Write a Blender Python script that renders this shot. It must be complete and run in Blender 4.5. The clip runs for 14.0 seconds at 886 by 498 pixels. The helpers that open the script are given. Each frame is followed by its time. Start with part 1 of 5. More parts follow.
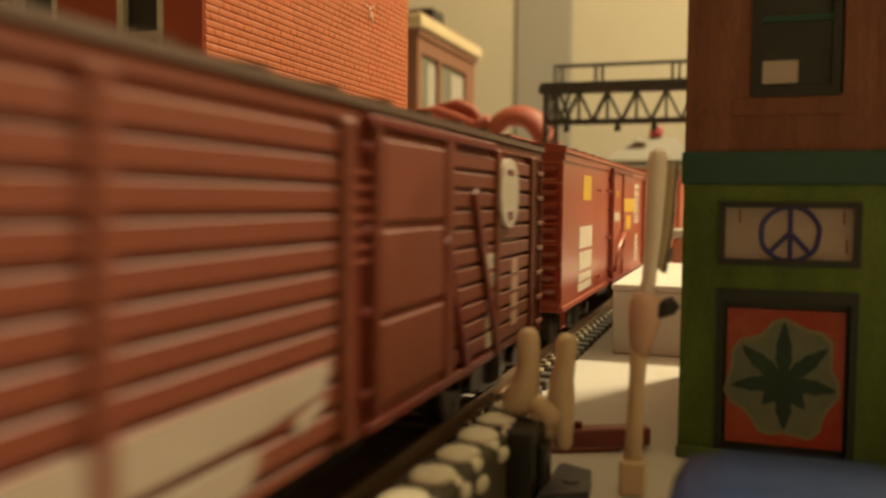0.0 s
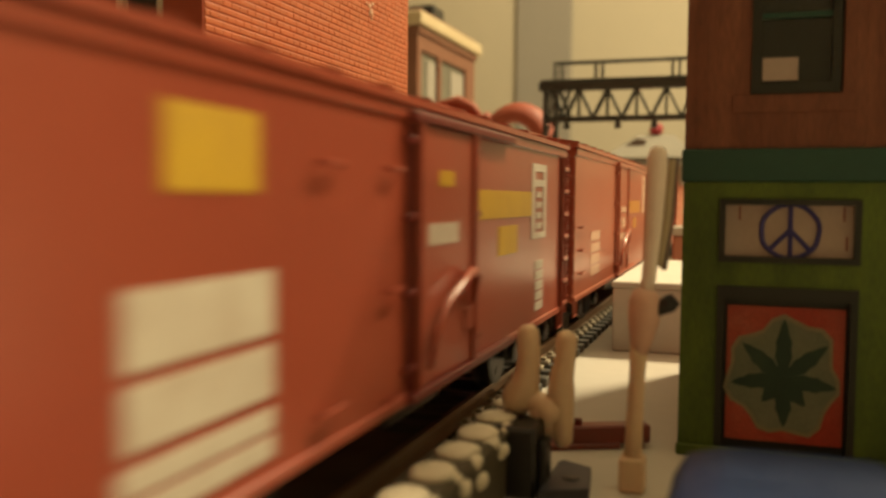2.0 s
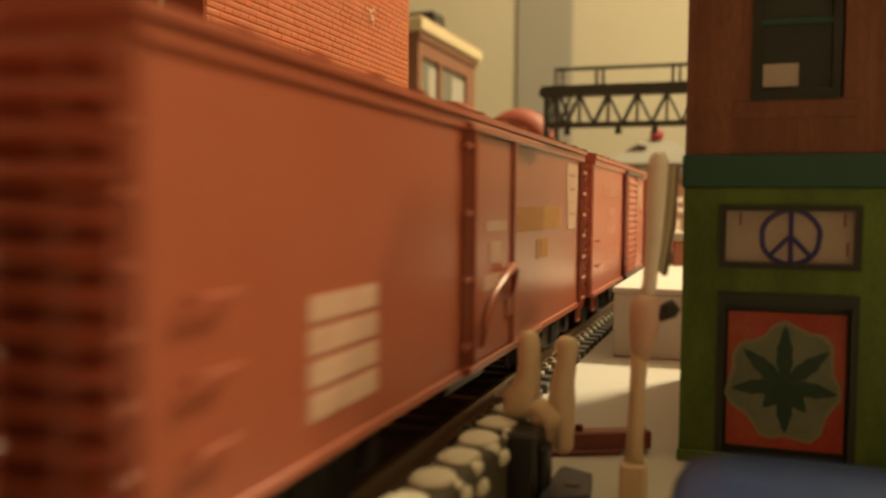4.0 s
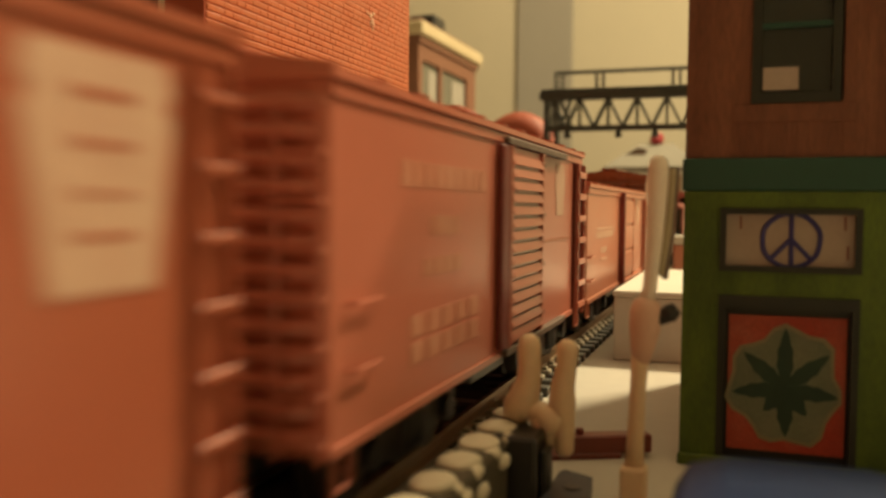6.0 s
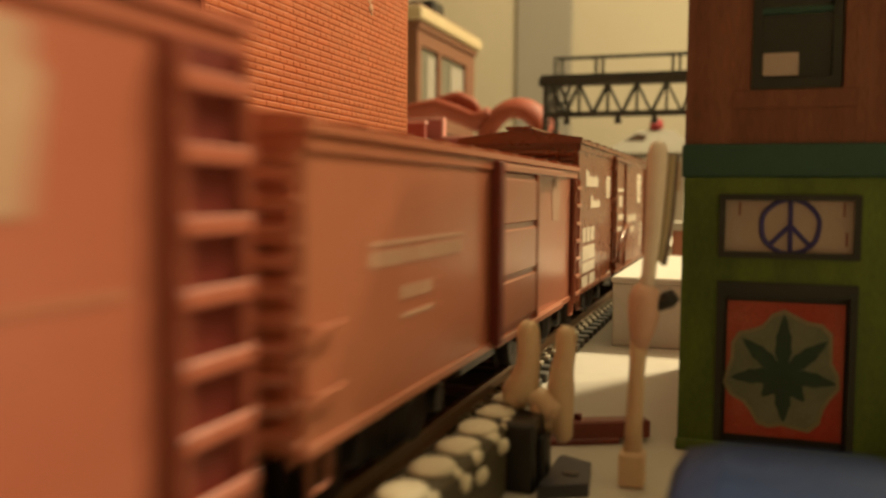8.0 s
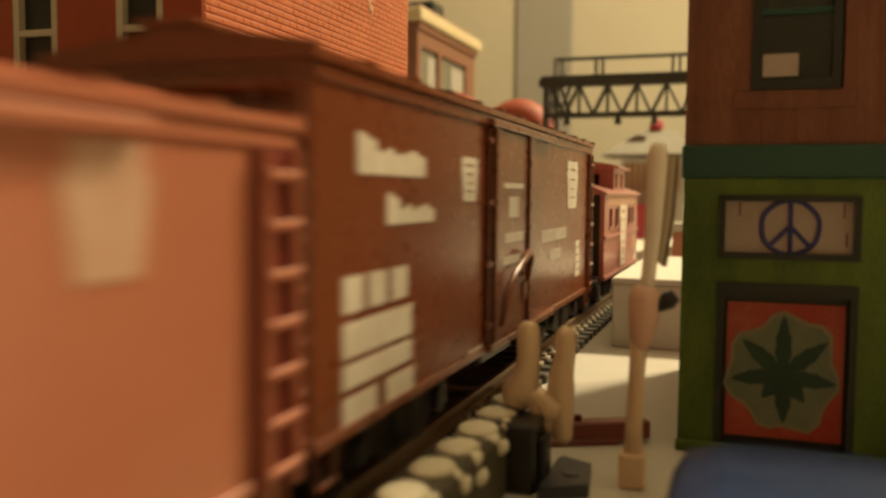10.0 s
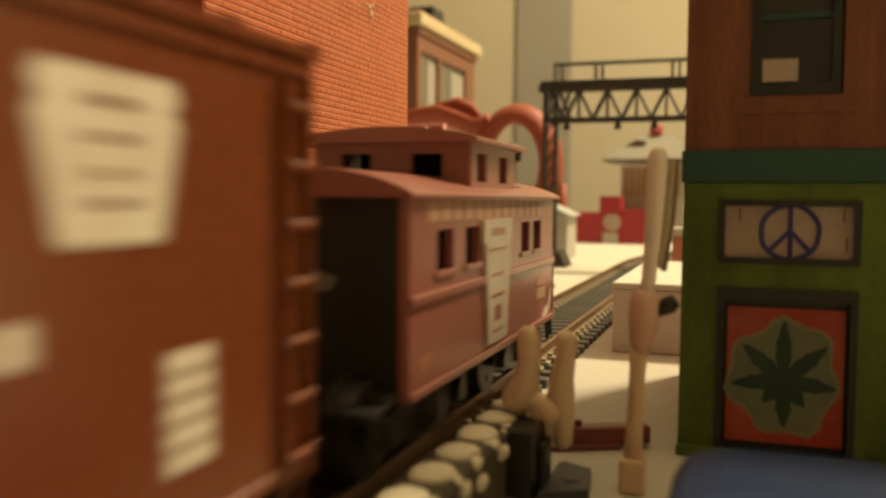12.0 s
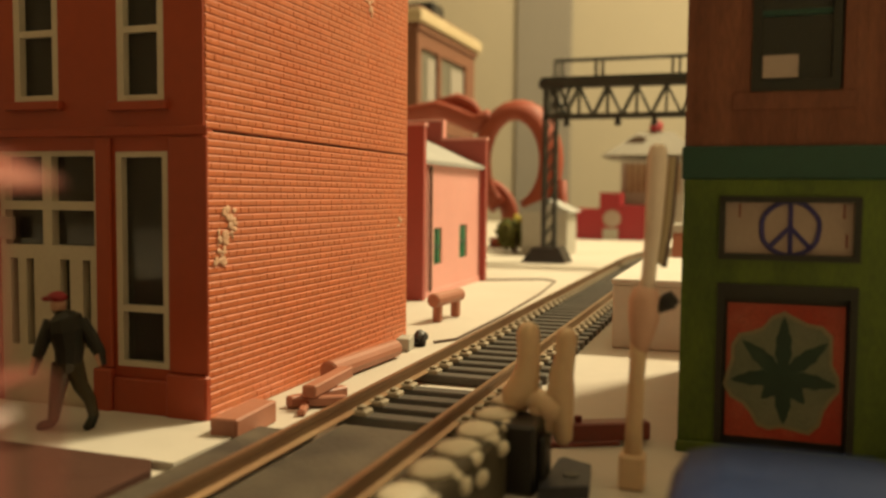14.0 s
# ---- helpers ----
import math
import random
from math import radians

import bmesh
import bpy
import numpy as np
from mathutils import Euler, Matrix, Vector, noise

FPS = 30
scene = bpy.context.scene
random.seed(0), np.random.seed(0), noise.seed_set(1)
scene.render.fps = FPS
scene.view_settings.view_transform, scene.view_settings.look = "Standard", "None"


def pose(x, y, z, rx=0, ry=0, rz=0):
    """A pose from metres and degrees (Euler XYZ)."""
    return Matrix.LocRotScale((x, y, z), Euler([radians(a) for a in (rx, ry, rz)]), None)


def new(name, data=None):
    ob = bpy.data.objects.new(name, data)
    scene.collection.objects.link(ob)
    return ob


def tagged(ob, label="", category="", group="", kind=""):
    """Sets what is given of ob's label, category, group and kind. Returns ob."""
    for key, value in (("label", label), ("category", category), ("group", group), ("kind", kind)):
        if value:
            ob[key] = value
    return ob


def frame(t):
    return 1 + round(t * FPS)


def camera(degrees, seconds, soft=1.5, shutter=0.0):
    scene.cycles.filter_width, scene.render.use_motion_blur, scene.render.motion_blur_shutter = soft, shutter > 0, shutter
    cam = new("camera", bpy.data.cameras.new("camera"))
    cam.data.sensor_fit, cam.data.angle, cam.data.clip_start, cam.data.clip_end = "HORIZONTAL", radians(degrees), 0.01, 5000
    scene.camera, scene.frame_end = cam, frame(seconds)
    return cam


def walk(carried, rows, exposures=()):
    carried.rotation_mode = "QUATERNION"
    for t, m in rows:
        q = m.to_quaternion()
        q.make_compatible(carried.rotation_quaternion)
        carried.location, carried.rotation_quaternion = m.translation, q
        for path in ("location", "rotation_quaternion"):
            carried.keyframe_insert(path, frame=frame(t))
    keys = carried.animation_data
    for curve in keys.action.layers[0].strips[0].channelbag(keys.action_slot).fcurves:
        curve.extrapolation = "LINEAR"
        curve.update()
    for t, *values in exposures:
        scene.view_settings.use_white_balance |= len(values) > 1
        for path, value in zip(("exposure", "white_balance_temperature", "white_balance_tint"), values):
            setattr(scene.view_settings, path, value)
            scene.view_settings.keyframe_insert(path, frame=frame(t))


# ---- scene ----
# A model railway in true size: lengths below are written in millimetres.
MM = 0.001
TX, RAILTOP, HALF = -46.3, 4.5, 8.25          # track centre, rail head, half gauge
STRAIGHT, RADIUS = 430.0, 400.0               # the straight ends, then a right-hand curve

cam = camera(54.0, 14.0, soft=2.3, shutter=1.3)
cam.data.dof.use_dof, cam.data.dof.focus_distance, cam.data.dof.aperture_fstop = True, 0.165, 25.0

# tilt in degrees, by time: the camera rests on the layout and nods a little
TILT = [(0, -3.19), (0.5, -3.33), (1, -3.76), (1.5, -3.55), (2, -3.375), (2.5, -3.215), (2.9, -3.13), (4.6, -2.95),
        (5, -2.9), (5.5, -2.76), (6, -2.77), (6.5, -3.02), (7, -3.1), (7.5, -3.375), (8, -3.68), (8.4, -3.70), (10, -3.62),
        (10.5, -3.64), (11, -3.53), (11.5, -3.515), (12, -3.3), (12.5, -3.15), (13, -3.44), (13.5, -3.40), (14, -3.55)]
walk(cam, [(t, pose(0, 0, 34.7 * MM, 90 + a, -0.5, 18.9 + (0.06 if 4.6 <= t <= 6.6 else 0))) for t, a in TILT],
     exposures=[(0, 0.0, 6500, 10), (13, 0.0, 6500, 10), (14, -0.05, 6500, 10)])

# ---- light: two warm bulbs over the layout, neither seen, in a closed room ----
# first bulb set from shadow edges; second is added as fill and sheen
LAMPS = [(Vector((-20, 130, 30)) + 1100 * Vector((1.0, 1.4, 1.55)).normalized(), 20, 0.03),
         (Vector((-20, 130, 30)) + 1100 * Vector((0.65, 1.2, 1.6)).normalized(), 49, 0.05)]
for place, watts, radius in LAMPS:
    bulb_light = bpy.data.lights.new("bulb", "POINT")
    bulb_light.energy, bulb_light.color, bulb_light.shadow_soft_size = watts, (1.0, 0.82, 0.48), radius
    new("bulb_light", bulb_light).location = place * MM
# faint warm world glow added on top of the bulbs
world = bpy.data.worlds.new("ambient_fill")
scene.world = world
world.use_nodes = True
world.node_tree.nodes["Background"].inputs[0].default_value = (1.0, 0.72, 0.42, 1)
world.node_tree.nodes["Background"].inputs[1].default_value = 0.02


# ---- materials ----
def paint(name, col, rough=0.5, second=None, size=2.0, amount=0.35, bump=0.15, grain=0.25, metal=0.0, stretch=(1, 1, 1), coat=0.0, islands=0.0, vary=0.12):
    """Procedural surface: a base colour, blotches of a second colour, a fine grain and relief; size in mm."""
    m = bpy.data.materials.new(name)
    m.use_nodes = True
    nt = m.node_tree
    bs = nt.nodes["Principled BSDF"]
    second = second or tuple(c * 0.72 for c in col)
    co = nt.nodes.new("ShaderNodeTexCoord")
    mp = nt.nodes.new("ShaderNodeMapping")
    mp.inputs["Scale"].default_value = stretch
    nt.links.new(co.outputs["Object"], mp.inputs[0])
    tex = []
    for k, detail in ((1 / (size * 6 * MM), 4), (1 / (size * 0.4 * MM), 6)):
        n = nt.nodes.new("ShaderNodeTexNoise")
        n.inputs["Scale"].default_value, n.inputs["Detail"].default_value = k, detail
        nt.links.new(mp.outputs[0], n.inputs["Vector"])
        tex.append(n)
    ramp = nt.nodes.new("ShaderNodeValToRGB")
    ramp.color_ramp.elements[0].position, ramp.color_ramp.elements[1].position = 0.35, 0.7
    nt.links.new(tex[0].outputs[0], ramp.inputs[0])
    scale = nt.nodes.new("ShaderNodeMath")
    scale.operation = "MULTIPLY"
    scale.inputs[1].default_value = amount
    nt.links.new(ramp.outputs[0], scale.inputs[0])
    mix = nt.nodes.new("ShaderNodeMix")
    mix.data_type = "RGBA"
    mix.inputs[6].default_value, mix.inputs[7].default_value = (*col, 1), (*second, 1)
    nt.links.new(scale.outputs[0], mix.inputs[0])
    mix2 = nt.nodes.new("ShaderNodeMix")
    mix2.data_type, mix2.blend_type = "RGBA", "MULTIPLY"
    mix2.inputs[0].default_value = grain
    nt.links.new(mix.outputs[2], mix2.inputs[6])
    nt.links.new(tex[1].outputs[0], mix2.inputs[7])
    last = mix2
    if islands:
        info = nt.nodes.new("ShaderNodeObjectInfo")
        geo = nt.nodes.new("ShaderNodeNewGeometry")
        add = nt.nodes.new("ShaderNodeMath")
        add.operation = "ADD"
        nt.links.new(info.outputs["Random"], add.inputs[0])
        nt.links.new(geo.outputs["Random Per Island"], add.inputs[1])
        fr = nt.nodes.new("ShaderNodeMath")
        fr.operation = "FRACT"
        nt.links.new(add.outputs[0], fr.inputs[0])
        mr = nt.nodes.new("ShaderNodeMapRange")
        mr.inputs["To Min"].default_value, mr.inputs["To Max"].default_value = 1 - islands, 1.0
        nt.links.new(fr.outputs[0], mr.inputs[0])
        last = nt.nodes.new("ShaderNodeMix")
        last.data_type, last.blend_type = "RGBA", "MULTIPLY"
        last.inputs[0].default_value = 1.0
        nt.links.new(mix2.outputs[2], last.inputs[6])
        nt.links.new(mr.outputs[0], last.inputs[7])
    nt.links.new(last.outputs[2], bs.inputs["Base Color"])
    rr = nt.nodes.new("ShaderNodeMapRange")
    rr.inputs["To Min"].default_value, rr.inputs["To Max"].default_value = max(0.05, rough - vary), min(1, rough + vary)
    nt.links.new(tex[1].outputs[0], rr.inputs[0])
    nt.links.new(rr.outputs[0], bs.inputs["Roughness"])
    bs.inputs["Metallic"].default_value = metal
    bs.inputs["Coat Weight"].default_value = coat
    if bump:
        b = nt.nodes.new("ShaderNodeBump")
        b.inputs["Strength"].default_value, b.inputs["Distance"].default_value = bump, 0.3 * MM
        nt.links.new(tex[1].outputs[0], b.inputs["Height"])
        nt.links.new(b.outputs[0], bs.inputs["Normal"])
    return m


def glass(name, tint=(0.6, 0.62, 0.6), rough=0.08):
    m = bpy.data.materials.new(name)
    m.use_nodes = True
    bs = m.node_tree.nodes["Principled BSDF"]
    bs.inputs["Base Color"].default_value = (*tint, 1)
    bs.inputs["Roughness"].default_value, bs.inputs["Transmission Weight"].default_value = rough, 0.9
    return m


BRICK = paint("brick_red_plastic", (0.66, 0.175, 0.064), 0.38, (0.70, 0.22, 0.085), 3, 0.6, 0.12, 0.2, islands=0.12)
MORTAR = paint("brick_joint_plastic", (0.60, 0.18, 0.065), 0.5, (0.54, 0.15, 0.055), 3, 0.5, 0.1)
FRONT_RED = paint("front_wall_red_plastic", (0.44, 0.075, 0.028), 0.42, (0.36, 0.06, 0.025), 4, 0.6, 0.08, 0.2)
CREAM_TRIM = paint("cream_window_plastic", (0.72, 0.66, 0.52), 0.4, (0.6, 0.53, 0.4), 2, 0.4, 0.05, 0.15)
# near-black that stands in for unlit insides behind panes and openings
UNLIT_IN = paint("unlit_interior_black", (0.014, 0.012, 0.01), 0.8, (0.03, 0.024, 0.018), 6, 0.6, 0.05)
PANE = glass("window_pane", (0.30, 0.30, 0.27), 0.05)
SMOKE = glass("smoked_pane", (0.22, 0.25, 0.22), 0.1)
PAPER = paint("white_card_ground", (0.60, 0.565, 0.50), 0.75, (0.53, 0.48, 0.41), 9, 0.7, 0.12, 0.12)
ROAD = paint("brown_road", (0.07, 0.022, 0.011), 0.65, (0.10, 0.04, 0.02), 5, 0.7, 0.2, 0.3)
BALLAST = paint("dark_crossing", (0.05, 0.036, 0.025), 0.7, (0.15, 0.12, 0.08), 2.2, 0.9, 0.4, 0.5)
TIE = paint("black_tie_plastic", (0.085, 0.078, 0.066), 0.55, (0.15, 0.13, 0.10), 2, 0.6, 0.15, 0.4, islands=0.3)
SPIKE = paint("dusty_tie_end", (0.40, 0.33, 0.23), 0.6, (0.20, 0.16, 0.11), 1.2, 0.7, 0.2, 0.3)
RAIL = paint("brass_rail", (0.36, 0.24, 0.135), 0.42, (0.24, 0.11, 0.055), 3, 0.7, 0.08, 0.3, metal=0.75)
GREEN = paint("grass_green_paint", (0.15, 0.235, 0.018), 0.6, (0.07, 0.125, 0.01), 1.0, 0.9, 0.35, 0.6, stretch=(1, 1, 0.35))
DGREEN = paint("dark_green_paint", (0.014, 0.072, 0.05), 0.5, (0.02, 0.09, 0.06), 2.5, 0.7, 0.15, 0.3)
PLANKS = paint("red_brown_boarding", (0.31, 0.115, 0.062), 0.7, (0.17, 0.05, 0.025), 1.0, 0.9, 0.4, 0.65, stretch=(1.5, 1.5, 0.25))
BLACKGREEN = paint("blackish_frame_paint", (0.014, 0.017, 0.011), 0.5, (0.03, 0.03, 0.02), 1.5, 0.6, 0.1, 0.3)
SCAR = paint("pale_plastic_scar", (0.78, 0.50, 0.34), 0.5, (0.7, 0.38, 0.22), 0.6, 0.6, 0.2, 0.2)
DIMPANE = paint("dull_window_grey", (0.16, 0.15, 0.115), 0.5, (0.11, 0.105, 0.08), 8, 0.6, 0.02, 0.15)
SIGN_PAPER = paint("aged_sign_paper", (0.46, 0.37, 0.31), 0.7, (0.36, 0.26, 0.2), 2, 0.6, 0.05, 0.2)
BLUE_INK = paint("blue_marker_ink", (0.045, 0.04, 0.21), 0.5, None, 1, 0.3, 0.0)
POSTER_RED = paint("poster_red", (0.52, 0.045, 0.022), 0.55, (0.60, 0.15, 0.09), 0.8, 0.8, 0.05, 0.6)
POSTER_GREY = paint("poster_grey_green", (0.16, 0.19, 0.12), 0.6, (0.24, 0.25, 0.17), 1.0, 0.8, 0.05, 0.4)
POSTER_EDGE = paint("poster_tan_outline", (0.30, 0.26, 0.15), 0.6, (0.22, 0.2, 0.12), 1.0, 0.6, 0.05, 0.3)
LEAF_INK = paint("poster_leaf_green", (0.013, 0.045, 0.03), 0.55, (0.03, 0.075, 0.045), 0.8, 0.8, 0.05, 0.3)
IVORY = paint("ivory_plastic", (0.82, 0.62, 0.41), 0.38, (0.72, 0.51, 0.32), 2.5, 0.6, 0.06, 0.15)
IVORY.node_tree.nodes["Principled BSDF"].inputs["Subsurface Weight"].default_value = 0.15
IVORY.node_tree.nodes["Principled BSDF"].inputs["Subsurface Radius"].default_value = (0.002, 0.001, 0.0005)
PALE_ARM = paint("pale_gate_plastic", (0.92, 0.82, 0.70), 0.35, (0.80, 0.60, 0.48), 3, 0.7, 0.05, 0.12)
ROSY = paint("rosy_pivot_plastic", (0.80, 0.52, 0.40), 0.4, (0.70, 0.42, 0.30), 2, 0.6, 0.06, 0.15)
PINKISH = paint("flesh_plastic", (0.62, 0.38, 0.26), 0.42, (0.5, 0.26, 0.16), 2, 0.5, 0.06, 0.15)
STONE = paint("cream_stone_paint", (0.84, 0.78, 0.62), 0.55, (0.70, 0.62, 0.45), 1.4, 0.7, 0.2, 0.25, islands=0.2)
WALLDARK = paint("dark_olive_mortar", (0.085, 0.07, 0.04), 0.6, (0.05, 0.045, 0.03), 2, 0.6, 0.2, 0.3)
OLIVE = paint("olive_trouser_paint", (0.06, 0.05, 0.022), 0.35, (0.035, 0.03, 0.015), 2, 0.7, 0.08, 0.3)
BLACK = paint("black_plastic", (0.016, 0.015, 0.014), 0.4, (0.03, 0.028, 0.026), 2, 0.5, 0.06, 0.3)
BLUEGREY = paint("blue_grey_plastic", (0.03, 0.035, 0.055), 0.5, (0.05, 0.05, 0.06), 2, 0.5, 0.08, 0.3)
BLUE = paint("blue_enamel", (0.007, 0.026, 0.10), 0.5, (0.009, 0.02, 0.07), 5, 0.8, 0.04, 0.25)
BOXWHITE = paint("white_card_box", (0.70, 0.68, 0.62), 0.7, (0.6, 0.57, 0.5), 5, 0.6, 0.05, 0.12)
OXBLOOD = paint("oxblood_plastic", (0.20, 0.03, 0.018), 0.35, (0.14, 0.025, 0.015), 2, 0.5, 0.06, 0.2)
BROWNBRICK = paint("loose_brown_plastic", (0.46, 0.19, 0.12), 0.5, (0.36, 0.14, 0.08), 2, 0.6, 0.1, 0.25)
PINKWALL = paint("pink_plaster", (0.80, 0.40, 0.36), 0.6, (0.74, 0.33, 0.29), 6, 0.6, 0.08, 0.15)
PINKDARK = paint("rose_red_trim", (0.42, 0.085, 0.07), 0.5, None, 4, 0.4, 0.06, 0.2)
SLATE = paint("grey_roofing", (0.42, 0.42, 0.40), 0.7, (0.33, 0.33, 0.31), 4, 0.6, 0.1, 0.25)
PANEGREEN = paint("green_window_tint", (0.03, 0.22, 0.10), 0.2, (0.05, 0.3, 0.16), 3, 0.6, 0.02, 0.2)
STEELGREEN = paint("dark_gantry_plastic", (0.03, 0.034, 0.028), 0.45, (0.05, 0.05, 0.04), 3, 0.5, 0.05, 0.3)
TOYRED = paint("orange_red_plastic", (0.27, 0.05, 0.02), 0.6, (0.30, 0.045, 0.018), 12, 0.6, 0.03, 0.1)
BROWNHOUSE = paint("brown_house_plastic", (0.20, 0.085, 0.05), 0.55, (0.16, 0.065, 0.035), 8, 0.6, 0.05, 0.2)
CORNICE = paint("cream_cornice", (0.50, 0.41, 0.26), 0.5, (0.4, 0.31, 0.18), 6, 0.5, 0.05, 0.15)
PALEGREY = paint("pale_grey_plastic", (0.46, 0.44, 0.38), 0.6, (0.38, 0.36, 0.3), 6, 0.5, 0.05, 0.15)
CRIMSON = paint("crimson_plastic", (0.36, 0.025, 0.035), 0.45, (0.3, 0.03, 0.04), 5, 0.5, 0.05, 0.2)
ROOMWALL = paint("cream_room_wall", (0.50, 0.445, 0.335), 0.8, (0.46, 0.405, 0.30), 90, 0.6, 0.05, 0.06)
GREYPOST = paint("grey_column_paint", (0.29, 0.265, 0.225), 0.7, (0.26, 0.235, 0.2), 60, 0.6, 0.05, 0.08)
# made-up tan for unseen walls, chosen for the light it throws back
BOUNCE_TAN = paint("tan_bounce_wall", (0.50, 0.42, 0.31), 0.7, (0.42, 0.34, 0.24), 60, 0.6, 0.05, 0.2)
DULLROOF = paint("dull_grey_roofing", (0.24, 0.22, 0.18), 0.8, (0.18, 0.165, 0.135), 6, 0.6, 0.1, 0.25)
CEIL = paint("ceiling_white", (0.76, 0.71, 0.62), 0.9, None, 120, 0.2, 0.05, 0.06)
FLOORMAT = paint("grey_floor", (0.16, 0.14, 0.12), 0.7, None, 80, 0.5, 0.05, 0.2)
WOOD = paint("table_timber", (0.33, 0.21, 0.11), 0.6, (0.24, 0.14, 0.07), 20, 0.7, 0.1, 0.3, stretch=(1, 0.1, 1))
SHRUB = paint("dry_shrub_foam", (0.10, 0.11, 0.02), 0.9, (0.22, 0.19, 0.03), 3, 0.9, 0.3, 0.4)
YELLOWFLOCK = paint("yellow_flock", (0.50, 0.40, 0.06), 0.9, (0.35, 0.27, 0.04), 3, 0.8, 0.2, 0.3)
WHITE_LETTER = paint("white_lettering", (0.80, 0.73, 0.62), 0.5, (0.66, 0.55, 0.45), 0.7, 0.7, 0.02, 0.25)
FADED_LETTER = paint("faded_lettering", (0.66, 0.42, 0.30), 0.5, (0.58, 0.32, 0.22), 0.7, 0.7, 0.02, 0.25)
YELLOW_LETTER = paint("yellow_lettering", (0.74, 0.46, 0.03), 0.5, (0.62, 0.36, 0.04), 0.8, 0.6, 0.02, 0.2)
AMBER_LETTER = paint("amber_lettering", (0.60, 0.27, 0.04), 0.5, (0.52, 0.2, 0.05), 0.8, 0.6, 0.02, 0.2)
OX_A = paint("oxide_plastic_brown", (0.225, 0.053, 0.025), 0.5, (0.19, 0.045, 0.022), 4, 0.5, 0.05, 0.15)
OX_B = paint("oxide_plastic_red", (0.405, 0.083, 0.045), 0.3, (0.345, 0.07, 0.038), 5, 0.5, 0.012, 0.12, vary=0.03)
OX_C = paint("oxide_plastic_orange", (0.42, 0.11, 0.056), 0.3, (0.37, 0.093, 0.048), 5, 0.5, 0.012, 0.12, vary=0.03)
OX_G = paint("oxide_plastic_salmon", (0.54, 0.165, 0.105), 0.3, (0.5, 0.148, 0.094), 5, 0.5, 0.012, 0.12, vary=0.03)
OX_D = paint("oxide_plastic_clay", (0.51, 0.182, 0.105), 0.3, (0.465, 0.158, 0.09), 5, 0.5, 0.012, 0.12, vary=0.03)
OX_E = paint("oxide_plastic_umber", (0.192, 0.047, 0.013), 0.28, (0.16, 0.04, 0.012), 5, 0.5, 0.012, 0.12, vary=0.03)
GHOST_LETTER = paint("rubbed_lettering", (0.62, 0.29, 0.19), 0.45, (0.5, 0.16, 0.09), 0.9, 0.8, 0.02, 0.2)
OX_K = paint("oxide_plastic_rose", (0.37, 0.13, 0.105), 0.3, (0.33, 0.108, 0.086), 5, 0.5, 0.012, 0.12, vary=0.03)
for glossy, level in ((OX_B, 0.8), (OX_C, 0.8), (OX_G, 0.8), (OX_D, 0.8), (OX_E, 0.8), (OX_K, 0.8), (BLUE, 0.15)):
    glossy.node_tree.nodes["Principled BSDF"].inputs["Specular IOR Level"].default_value = level
DARKRED = paint("dark_red_plastic", (0.20, 0.028, 0.02), 0.42, None, 3, 0.4, 0.05, 0.2)
DOORGREY = paint("brown_grey_rail", (0.15, 0.095, 0.07), 0.5, None, 3, 0.4, 0.05, 0.2)
WHEEL = paint("dark_wheel_metal", (0.05, 0.042, 0.035), 0.45, None, 2, 0.4, 0.05, 0.3, metal=0.4)


# ---- mesh helpers, in millimetres ----
def box(bm, x0, x1, y0, y1, z0, z1, bev=0.0):
    vs = [bm.verts.new((x, y, z)) for x in (x0, x1) for y in (y0, y1) for z in (z0, z1)]
    fs = [bm.faces.new([vs[i] for i in f]) for f in ((0, 1, 3, 2), (4, 6, 7, 5), (0, 4, 5, 1), (2, 3, 7, 6), (0, 2, 6, 4), (1, 5, 7, 3))]
    if bev:
        es = list({e for f in fs for e in f.edges})
        bmesh.ops.bevel(bm, geom=es, offset=bev, segments=1, affect="EDGES", clamp_overlap=True)
    return bm


def obox(bm, c, size, m, bev=0.0):
    """A box of that size about c, turned by the matrix m."""
    t = bmesh.new()
    sx, sy, sz = (s / 2 for s in size)
    box(t, -sx, sx, -sy, sy, -sz, sz, bev)
    join(bm, t, Matrix.Translation(c) @ m.to_4x4())
    return bm


def join(bm, other, m=Matrix()):
    made = {v: bm.verts.new(m @ v.co) for v in other.verts}
    for f in other.faces:
        bm.faces.new([made[v] for v in f.verts])
    other.free()


def prism(bm, pts, axis, a, b):
    """A prism over the outline pts, from a to b along axis (x, y or z)."""
    def place(p, h):
        return {"x": (h, p[0], p[1]), "y": (p[0], h, p[1]), "z": (p[0], p[1], h)}[axis]
    lo, hi = [bm.verts.new(place(p, a)) for p in pts], [bm.verts.new(place(p, b)) for p in pts]
    bm.faces.new(lo), bm.faces.new(hi[::-1])
    for i in range(len(pts)):
        j = (i + 1) % len(pts)
        bm.faces.new((lo[i], hi[i], hi[j], lo[j]))
    bmesh.ops.recalc_face_normals(bm, faces=bm.faces[:])
    return bm


